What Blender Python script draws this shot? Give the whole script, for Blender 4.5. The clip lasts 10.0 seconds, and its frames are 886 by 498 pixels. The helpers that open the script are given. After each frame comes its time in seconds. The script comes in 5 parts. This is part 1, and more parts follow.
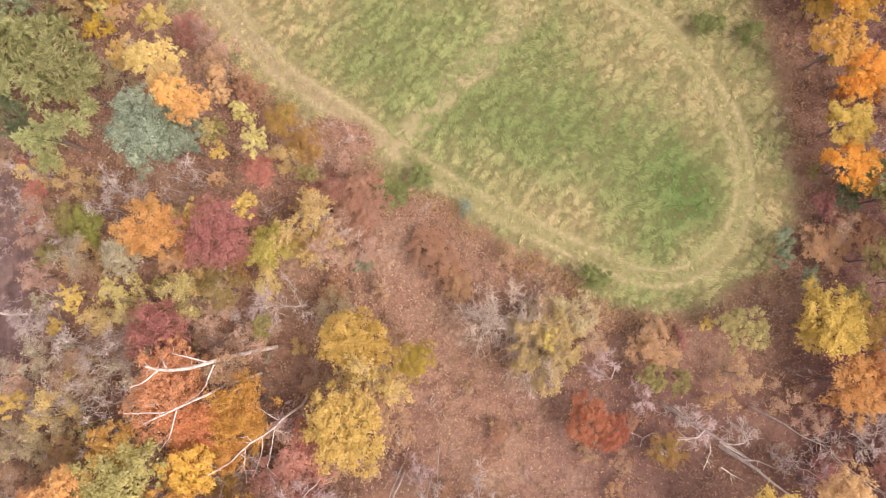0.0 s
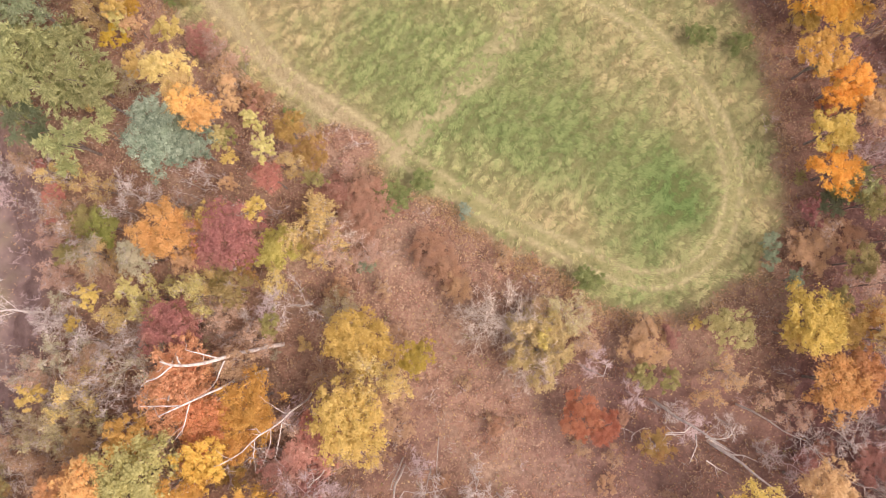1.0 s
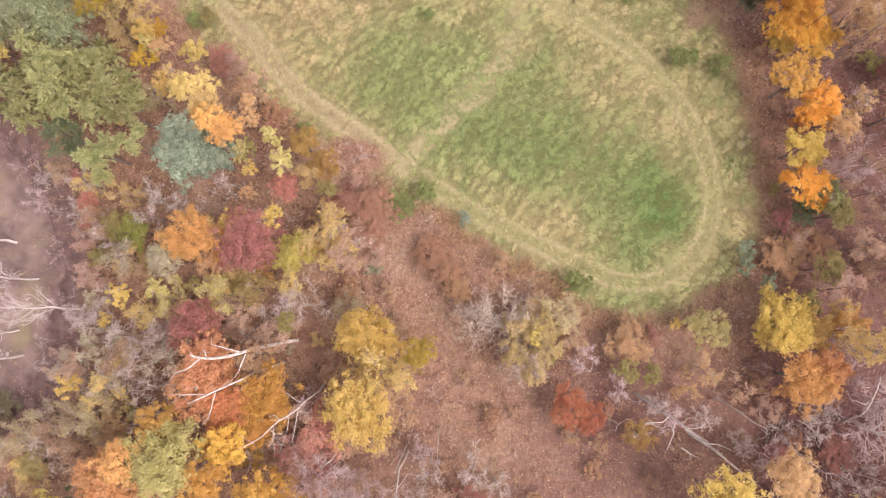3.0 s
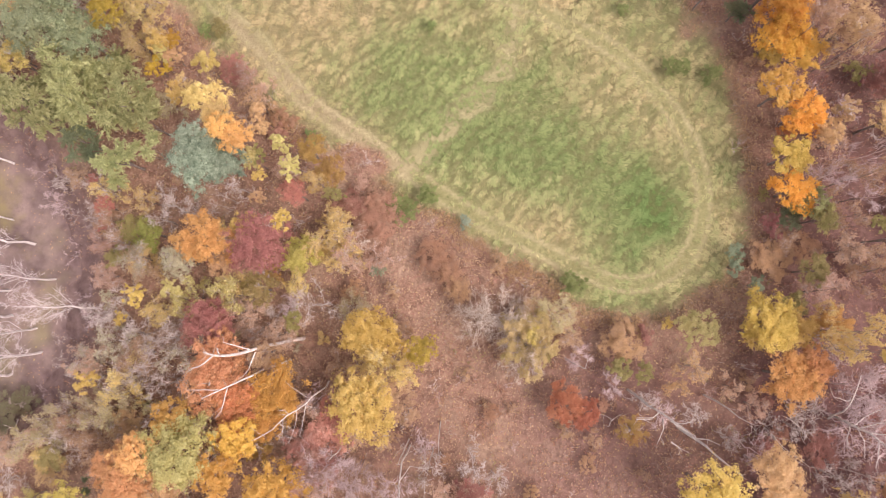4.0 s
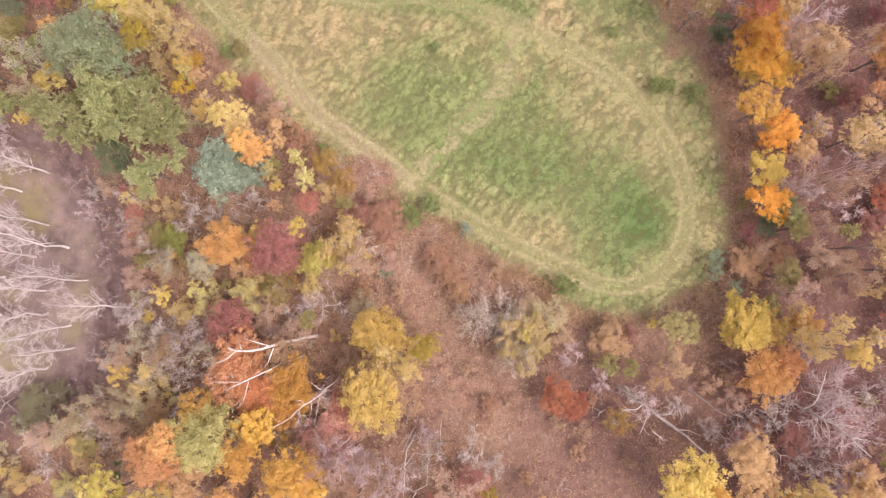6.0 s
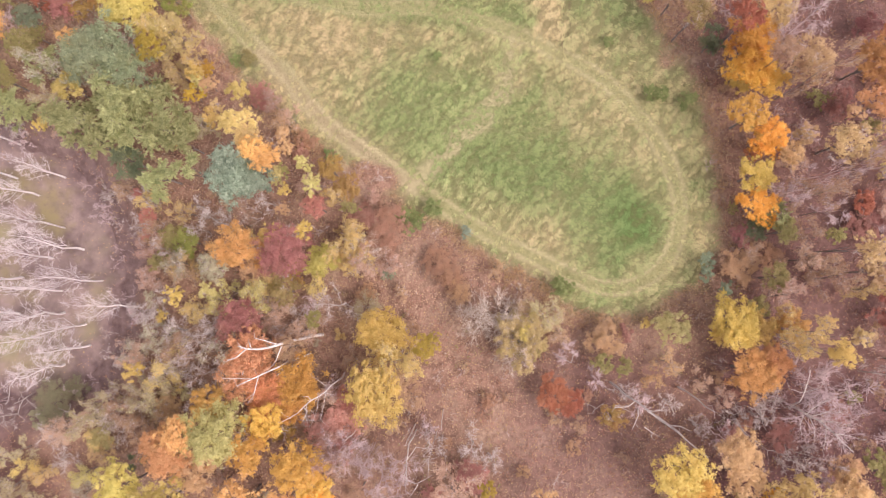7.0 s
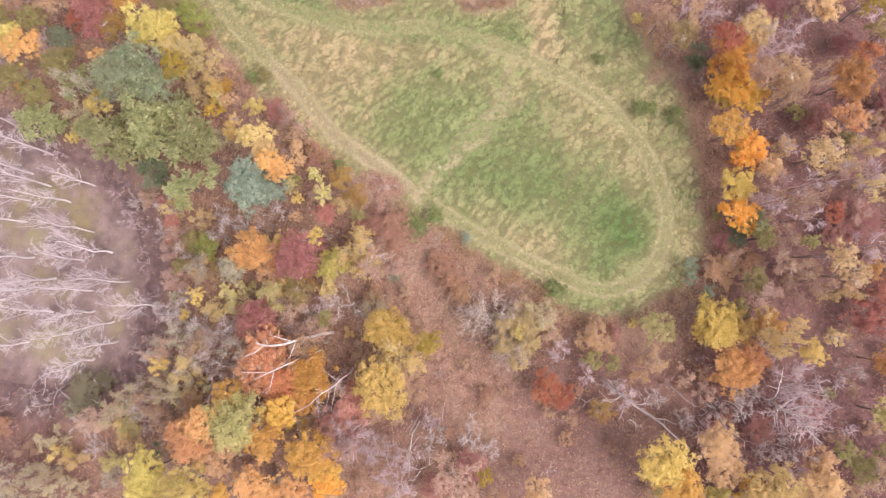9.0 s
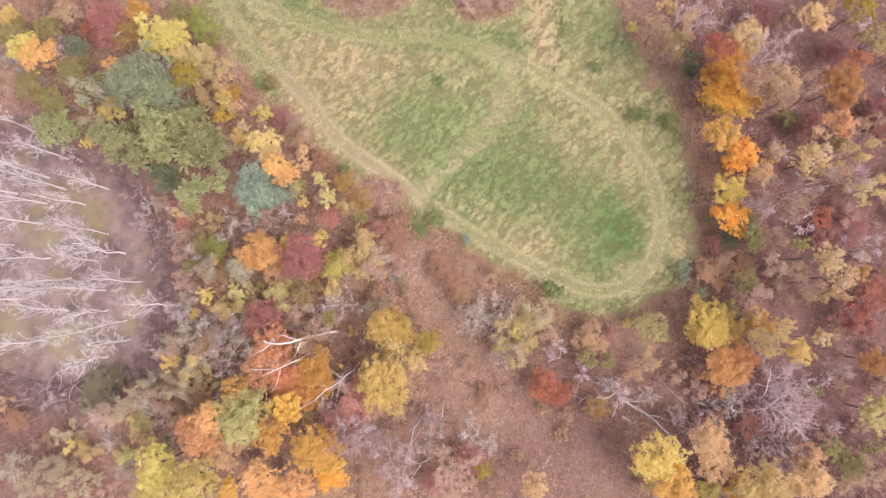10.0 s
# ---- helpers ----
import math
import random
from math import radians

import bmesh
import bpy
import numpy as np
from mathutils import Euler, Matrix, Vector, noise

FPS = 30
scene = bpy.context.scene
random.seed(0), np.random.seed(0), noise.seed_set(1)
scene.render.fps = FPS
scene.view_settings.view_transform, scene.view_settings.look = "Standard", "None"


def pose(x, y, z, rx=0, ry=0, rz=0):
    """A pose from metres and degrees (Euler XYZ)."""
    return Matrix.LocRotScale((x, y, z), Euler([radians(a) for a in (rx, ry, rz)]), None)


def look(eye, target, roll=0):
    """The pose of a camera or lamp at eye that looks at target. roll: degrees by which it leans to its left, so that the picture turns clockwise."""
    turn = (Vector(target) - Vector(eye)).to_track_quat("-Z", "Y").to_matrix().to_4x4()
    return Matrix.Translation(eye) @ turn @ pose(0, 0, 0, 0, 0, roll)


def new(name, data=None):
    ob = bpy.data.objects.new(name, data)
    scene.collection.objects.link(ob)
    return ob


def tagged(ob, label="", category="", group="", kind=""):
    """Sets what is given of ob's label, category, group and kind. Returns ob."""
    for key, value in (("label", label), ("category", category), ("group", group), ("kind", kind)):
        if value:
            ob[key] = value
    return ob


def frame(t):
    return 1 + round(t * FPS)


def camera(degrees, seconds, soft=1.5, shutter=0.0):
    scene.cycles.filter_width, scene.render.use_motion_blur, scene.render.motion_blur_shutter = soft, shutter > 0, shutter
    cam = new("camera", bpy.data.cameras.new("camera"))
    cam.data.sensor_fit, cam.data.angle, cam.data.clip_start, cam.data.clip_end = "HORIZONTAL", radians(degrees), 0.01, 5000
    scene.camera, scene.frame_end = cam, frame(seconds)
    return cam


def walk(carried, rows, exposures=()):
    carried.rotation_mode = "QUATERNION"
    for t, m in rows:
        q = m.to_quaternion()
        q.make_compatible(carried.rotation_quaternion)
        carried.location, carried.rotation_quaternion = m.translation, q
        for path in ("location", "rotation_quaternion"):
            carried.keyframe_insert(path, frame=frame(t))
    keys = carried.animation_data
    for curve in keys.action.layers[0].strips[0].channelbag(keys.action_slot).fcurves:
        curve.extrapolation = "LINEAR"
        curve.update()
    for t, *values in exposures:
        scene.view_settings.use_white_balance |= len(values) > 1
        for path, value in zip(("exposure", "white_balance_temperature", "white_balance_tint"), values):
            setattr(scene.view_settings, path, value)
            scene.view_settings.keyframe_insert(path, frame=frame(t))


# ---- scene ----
# ---------------------------------------------------------------- camera: a drone that climbs over a clearing in an autumn wood
cam = camera(70.0, 10.0, soft=0.6)
PATH = [
    (0.0, -0.488, -1.213, 55.820, 4.955, -0.314, 7.623),
    (1.0, -0.348, -1.050, 58.191, 4.792, -0.159, 7.878),
    (2.0, -0.271, -0.893, 60.673, 4.653, -0.021, 8.083),
    (3.0, -0.225, -0.735, 63.245, 4.531, 0.114, 8.247),
    (4.0, -0.181, -0.566, 65.890, 4.421, 0.262, 8.379),
    (5.0, -0.106, -0.379, 68.588, 4.316, 0.435, 8.487),
    (6.0, 0.028, -0.162, 71.322, 4.210, 0.649, 8.582),
    (7.0, 0.253, 0.091, 74.071, 4.097, 0.918, 8.671),
    (8.0, 0.600, 0.390, 76.819, 3.971, 1.255, 8.766),
    (9.0, 1.099, 0.744, 79.545, 3.826, 1.677, 8.873),
    (10.0, 1.781, 1.161, 82.231, 3.656, 2.196, 9.003),
]
walk(cam, [(t, pose(x, y, z, a, b, c)) for t, x, y, z, a, b, c in PATH],
     exposures=[(0.0, 0.87, 7500, 24), (2.5, 0.87, 7150, 24), (5.0, 0.90, 7050, 24), (7.5, 0.90, 6800, 24), (10.0, 0.90, 6550, 24)])

# ---------------------------------------------------------------- light: thin high cloud, a soft sun from the east-south-east
SUN_AZIMUTH, SUN_HEIGHT = radians(104), radians(54)
world = bpy.data.worlds.new("overcast_sky")
scene.world = world
world.use_nodes = True
wn, wl = world.node_tree.nodes, world.node_tree.links
sky = wn.new("ShaderNodeTexSky")
sky.sky_type, sky.sun_disc = "NISHITA", False
sky.sun_elevation, sky.sun_rotation = SUN_HEIGHT, SUN_AZIMUTH
sky.dust_density, sky.ozone_density = 3.0, 1.0
veil = wn.new("ShaderNodeHueSaturation")
veil.inputs["Saturation"].default_value = 0.25
wl.new(sky.outputs[0], veil.inputs["Color"])
wl.new(veil.outputs[0], wn["Background"].inputs["Color"])
wn["Background"].inputs["Strength"].default_value = 0.15
lamp = bpy.data.lights.new("sun", "SUN")
lamp.energy, lamp.angle, lamp.color = 0.95, radians(32), (1.0, 0.93, 0.84)
sun = new("sun", lamp)
sun.matrix_world = look((math.sin(SUN_AZIMUTH) * 60, math.cos(SUN_AZIMUTH) * 60, math.tan(SUN_HEIGHT) * 60), (0, 0, 0))

# ---------------------------------------------------------------- small numeric tools
RNG = np.random.default_rng(7)
GRID = RNG.random((64, 64))


def ripple(x, y, size):
    """Smooth random values from 0 to 1 that change over about size metres."""
    u, v = np.asarray(x, float) / size + 900.3, np.asarray(y, float) / size + 900.7
    i, j = np.floor(u).astype(int), np.floor(v).astype(int)
    a, b = u - i, v - j
    a, b = a * a * (3 - 2 * a), b * b * (3 - 2 * b)
    g = lambda p, q: GRID[p % 64, q % 64]
    return (g(i, j) * (1 - a) + g(i + 1, j) * a) * (1 - b) + (g(i, j + 1) * (1 - a) + g(i + 1, j + 1) * a) * b


def cloud(x, y, size):
    return 0.55 * ripple(x, y, size) + 0.3 * ripple(x + 31, y - 17, size / 2.1) + 0.15 * ripple(x - 11, y + 43, size / 4.3)


def ramp(v, lo, hi):
    v = np.clip((v - lo) / (hi - lo), 0, 1)
    return v * v * (3 - 2 * v)


def to_line(x, y, pts):
    """Distance from places to a bent line."""
    best = np.full(np.shape(x), 1e9)
    for (ax, ay), (bx, by) in zip(pts[:-1], pts[1:]):
        dx, dy = bx - ax, by - ay
        k = np.clip(((x - ax) * dx + (y - ay) * dy) / (dx * dx + dy * dy), 0, 1)
        best = np.minimum(best, np.hypot(x - ax - k * dx, y - ay - k * dy))
    return best


def inside(x, y, pts):
    """Distance to a closed outline, positive inside it."""
    odd = np.zeros(np.shape(x), bool)
    ring = pts + pts[:1]
    for (ax, ay), (bx, by) in zip(ring[:-1], ring[1:]):
        if ay != by:
            odd ^= ((ay > y) != (by > y)) & (x < (bx - ax) * (y - ay) / (by - ay) + ax)
    return np.where(odd, 1, -1) * to_line(x, y, ring)


def smooth_line(pts, closed=False, n=5):
    """A rounded line through the corners given."""
    out, m = [], len(pts)
    for i in range(m if closed else m - 1):
        p = [Vector(pts[k % m] if closed else pts[min(max(k, 0), m - 1)]) for k in (i - 1, i, i + 1, i + 2)]
        for s in range(n):
            t = s / n
            q = 0.5 * (2 * p[1] + (p[2] - p[0]) * t + (2 * p[0] - 5 * p[1] + 4 * p[2] - p[3]) * t * t + (3 * p[1] - p[0] - 3 * p[2] + p[3]) * t ** 3)
            out.append((q[0], q[1]))
    return out if closed else out + [tuple(pts[-1])]


# the plan: the meadow's edge, the mown loop, a fainter mown strip, two ruts, the pond's shore
MEADOW = [(-60, 78), (-42.8, 38.7), (-40.2, 33.4), (-31.7, 25.2), (-20.8, 16.3), (-14.2, 13.1), (-7.6, 10.2), (-2.1, 8.3), (2.7, 6.1), (9.3, 4.0), (13.8, 1.0), (18.9, 0.7), (23.8, 2.3), (27.6, 5.8), (29.3, 10.5), (29.1, 15.2), (27.6, 21.0), (25.3, 28.1), (21.7, 32.9), (16.1, 39.0), (13.2, 46.4), (6, 82)]
LOOP = smooth_line([(-38.6, 37.6), (-35.3, 32.5), (-29.7, 27.4), (-23.5, 23.1), (-18.1, 18.1), (-11.4, 14.7), (-4.8, 11.4), (0.8, 8.6), (6.3, 6.7), (12.5, 4.7), (17.1, 3.5), (20.6, 4.2), (23.9, 6.9), (25.1, 10.9), (24.7, 15.3), (22.9, 19.5), (20.2, 22.8), (16.8, 26.1), (12.7, 28.7), (7.2, 30.7), (2.4, 32.3), (-1.4, 33.0), (-8.4, 33.8), (-15.9, 32.5), (-23.7, 33.0), (-32.6, 34.5)], n=3)
STRIP = smooth_line([(-6.1, 12.1), (-2.7, 17.0), (0.4, 21.4), (2.7, 25.6), (2.8, 31.0)], n=3)
RUT = [(6.9, 45.5), (7.9, 40.5), (8.5, 36.4), (9.0, 30.7)]
SHORE = smooth_line([(-61.1, 14.7), (-53.3, 12.5), (-46.5, 10.8), (-41.7, 7.3), (-38.6, 1.9), (-37.0, -4.0), (-36.6, -10.5), (-37.7, -15.2), (-42.9, -20.3), (-49.6, -22.5), (-55.3, -21.6), (-63.5, -20.6), (-76.1, -14.9), (-80.1, -4.5), (-74.4, 7.5)], closed=True, n=3)
LANE = [(-27.2, 34.1), (-23.2, 33.4), (-17.6, 32.6), (-11.5, 32.8), (-5.5, 33.6), (-0.2, 33.9), (4.3, 34.0)]
WATER = -2.0


def shore_depth(x, y):
    return inside(x, y, SHORE) + 2.4 * (cloud(x, y, 4.0) - 0.5)


def ground_z(x, y):
    x, y = np.asarray(x, float), np.asarray(y, float)
    z = 0.35 * (cloud(x, y, 14) - 0.5) + 0.12 * (ripple(x, y, 2.3) - 0.5)
    d = shore_depth(x, y)
    return z - 2.9 * ramp(d, -2.0, 5.5) + 0.3 * (ripple(x, y, 1.3) - 0.5) * ramp(d, -2, 0) * (1 - ramp(d, 5, 7))


def meadow_depth(x, y):
    thicket = np.minimum(np.hypot((x + 18) / 8.0, (y - 41) / 6), np.hypot((x + 2) / 5.0, (y - 42.5) / 5.8))
    bare = 4.5 * np.exp(-((x + 10.8) ** 2 / 7 + (y - 12.6) ** 2 / 3)) + 2.4 * np.exp(-((x - 20.8) ** 2 + (y - 31.2) ** 2) / 2.4)
    return np.minimum(inside(x, y, MEADOW), 5 * (thicket - 1)) - bare + 1.6 * (cloud(x, y, 3.0) - 0.5)


def mown(x, y):
    """How worn and short the grass is: two wheel treads round the loop, a fainter strip across."""
    d = to_line(x, y, LOOP) + 0.14 * (cloud(x, y, 3.2) - 0.5)
    tread = np.exp(-((d - 0.74) / 0.23) ** 2)
    wear = 0.75 + 0.25 * ramp(ripple(x, y, 5.0), 0.2, 0.7)
    strip = 0.46 * (1 - ramp(to_line(x, y, STRIP) + 1.2 * (ripple(x, y, 1.4) - 0.5), 0.3, 2.2))
    wear = wear * (1 - 0.75 * np.exp(-(to_line(x, y, LANE) / 2.0) ** 2))
    return np.clip(np.maximum(0.74 * tread * wear, strip), 0, 1)


def cropped(x, y):
    """Where the mower goes: the loop's whole width, and half as much along the strip."""
    loop = 1 - ramp(to_line(x, y, LOOP) + 0.3 * (cloud(x, y, 3.2) - 0.5), 0.85, 1.4)
    return np.maximum(loop, 0.55 * (1 - ramp(to_line(x, y, STRIP), 0.6, 1.5)))


def greenness(x, y):
    spot = lambda cx, cy, r: np.exp(-((x - cx) ** 2 + (y - cy) ** 2) / (r * r))
    g = 0.44 + 0.74 * spot(6, 17, 9) + 0.75 * spot(18, 11.5, 4.5) + 0.5 * spot(20.4, 10.5, 2.6) + 0.72 * spot(-7, 22.5, 7.5)
    g = g - 0.45 * spot(-19, 27, 7) - 0.3 * spot(12, 23, 5.5) - 0.35 * spot(-8, 30, 6) - 0.5 * spot(9.6, 8.6, 3) - 0.4 * spot(4.5, 9.8, 2.6) - 0.3 * spot(6, 36, 4)
    g = g + 0.12 * ramp(x, 24, 27) + 0.35 * spot(17, 1.8, 4) + 0.35 * ramp(y, 33.5, 36) - 0.5 * spot(-18, 38, 5) - 0.5 * spot(-2, 39, 5)
    along = ripple(0.8 * x + 0.6 * y, 0.8 * y - 0.6 * x, 1.3) * 0.5 + 0.5 * ripple(2.2 * x - 0.7 * y, 0.7 * x + 0.35 * y, 1.1)
    lane = np.exp(-(to_line(x, y, LANE) / 1.6) ** 2)
    g = g + 0.85 * lane - 0.8 * np.exp(-(to_line(x, y, [(4.6, 50), (5.6, 40), (6.8, 33)]) / 1.7) ** 2)
    g = g + (0.55 * (cloud(x, y, 3.2) - 0.5) + 0.75 * (along - 0.5)) * (1 - 0.7 * cropped(x, y))
    return np.clip(g, 0, 1)


def lushness(x, y):
    """The dark, juicy green round the damp hollow in the meadow's southern end."""
    spot = lambda cx, cy, r, s: np.exp(-((x - cx) ** 2 / (r * r) + (y - cy) ** 2 / (s * s)))
    g = 0.95 * spot(20, 10.9, 2.6, 2.6) + 0.55 * spot(18.4, 13.5, 3.4, 3.6) + 0.45 * spot(17.8, 6.6, 2.4, 1.8) + 0.4 * spot(2, 16, 6, 3) + 0.4 * spot(-6.7, 28, 1.6, 1.0) + 0.35 * spot(10, 16.5, 4, 3)
    return np.clip(g * (0.65 + 0.7 * ripple(x, y, 1.1)), 0, 1)


def trodden(x, y):
    """Brown earth showing through along the loop's western side."""
    d = to_line(x, y, [(-27, 25.2), (-23.4, 22.3), (-18.2, 18.2), (-11, 14.3), (-7, 12.4)])
    return 0.52 * np.exp(-((d + 1.2 * (cloud(x, y, 1.5) - 0.5)) / 1.3) ** 2)


# ---------------------------------------------------------------- materials
def shader(name):
    m = bpy.data.materials.new(name)
    m.use_nodes = True
    return m, m.node_tree.nodes, m.node_tree.links, m.node_tree.nodes["Principled BSDF"]


def mixed(nodes, links, a, b, factor, blend="MIX"):
    n = nodes.new("ShaderNodeMix")
    n.data_type, n.blend_type = "RGBA", blend
    for socket, value in ((n.inputs[0], factor), (n.inputs[6], a), (n.inputs[7], b)):
        if hasattr(value, "is_output"):
            links.new(value, socket)
        elif isinstance(value, tuple):
            socket.default_value = (*value, 1)
        else:
            socket.default_value = value
    return n.outputs[2]


def grain(nodes, links, scale, detail=4.0, lo=0.35, hi=0.65, coords="Object", rough=0.6):
    c = nodes.new("ShaderNodeTexCoord")
    n = nodes.new("ShaderNodeTexNoise")
    n.inputs["Scale"].default_value, n.inputs["Detail"].default_value, n.inputs["Roughness"].default_value = scale, detail, rough
    links.new(c.outputs[coords], n.inputs["Vector"])
    r = nodes.new("ShaderNodeMapRange")
    r.inputs["From Min"].default_value, r.inputs["From Max"].default_value = lo, hi
    links.new(n.outputs["Fac"], r.inputs["Value"])
    return r.outputs["Result"]


def value_of(nodes, name):
    a = nodes.new("ShaderNodeAttribute")
    a.attribute_name = name
    return a.outputs["Fac"]


def bumped(nodes, links, bsdf, height, strength, distance):
    b = nodes.new("ShaderNodeBump")
    b.inputs["Strength"].default_value, b.inputs["Distance"].default_value = strength, distance
    links.new(height, b.inputs["Height"])
    links.new(b.outputs[0], bsdf.inputs["Normal"])


def leaf_material(name, dark, light, third, see=0.42):
    """Autumn leaves: every leaf its own tone between two colours, patches of a third, some light through the blade."""
    m, n, l, b = shader(name)
    geo, info = n.new("ShaderNodeNewGeometry"), n.new("ShaderNodeObjectInfo")
    spread = n.new("ShaderNodeMath")
    spread.operation, spread.use_clamp = "MULTIPLY_ADD", True
    l.new(geo.outputs["Random Per Island"], spread.inputs[0])
    spread.inputs[1].default_value = 0.46
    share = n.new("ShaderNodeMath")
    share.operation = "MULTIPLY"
    # tuft: clump tone, in crowns also the top light and shade painted in
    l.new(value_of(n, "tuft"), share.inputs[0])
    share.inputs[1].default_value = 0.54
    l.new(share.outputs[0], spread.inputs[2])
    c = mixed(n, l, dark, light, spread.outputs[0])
    c = mixed(n, l, c, third, grain(n, l, 0.55, 3, 0.48, 0.68, "Object"))
    hue = n.new("ShaderNodeHueSaturation")
    for socket, lo, hi in (("Hue", 0.488, 0.512), ("Value", 0.84, 1.08)):
        r = n.new("ShaderNodeMapRange")
        r.inputs["To Min"].default_value, r.inputs["To Max"].default_value = lo, hi
        l.new(info.outputs["Random"], r.inputs["Value"])
        l.new(r.outputs["Result"], hue.inputs[socket])
    hue.inputs["Saturation"].default_value = 0.96
    l.new(c, hue.inputs["Color"])
    l.new(hue.outputs[0], b.inputs["Base Color"])
    b.inputs["Roughness"].default_value = 0.65
    b.inputs["Specular IOR Level"].default_value = 0.3
    t, mix = n.new("ShaderNodeBsdfTranslucent"), n.new("ShaderNodeMixShader")
    l.new(hue.outputs[0], t.inputs["Color"])
    mix.inputs[0].default_value = see
    l.new(b.outputs[0], mix.inputs[1])
    l.new(t.outputs[0], mix.inputs[2])
    l.new(mix.outputs[0], n["Material Output"].inputs["Surface"])
    return m


def bark_material(name, dark, light):
    m, n, l, b = shader(name)
    streak = grain(n, l, 3.0, 5)
    c = mixed(n, l, dark, light, streak)
    c = mixed(n, l, c, tuple(0.55 * v for v in dark), grain(n, l, 0.9, 3, 0.58, 0.72))
    l.new(c, b.inputs["Base Color"])
    b.inputs["Roughness"].default_value = 0.85
    bumped(n, l, b, streak, 0.5, 0.03)
    return m


BARK = bark_material("bark_grey_brown", (0.15, 0.12, 0.105), (0.30, 0.25, 0.225))
TWIG = bark_material("bark_twigs", (0.48, 0.405, 0.375), (0.76, 0.665, 0.63))
LIMB = bark_material("bark_limbs", (0.34, 0.285, 0.26), (0.57, 0.49, 0.455))
TWIG_PINK = bark_material("bark_mauve_twigs", (0.52, 0.385, 0.385), (0.76, 0.61, 0.61))
CREAM_TWIG = bark_material("cream_twigs", (0.52, 0.42, 0.35), (0.80, 0.68, 0.58))
BLEACHED = bark_material("bleached_wood", (0.40, 0.34, 0.32), (0.72, 0.65, 0.61))
PALE_TWIG = bark_material("pale_twigs", (0.60, 0.51, 0.51), (0.82, 0.73, 0.735))
PALE = bark_material("pale_bark", (0.70, 0.63, 0.63), (0.90, 0.84, 0.85))

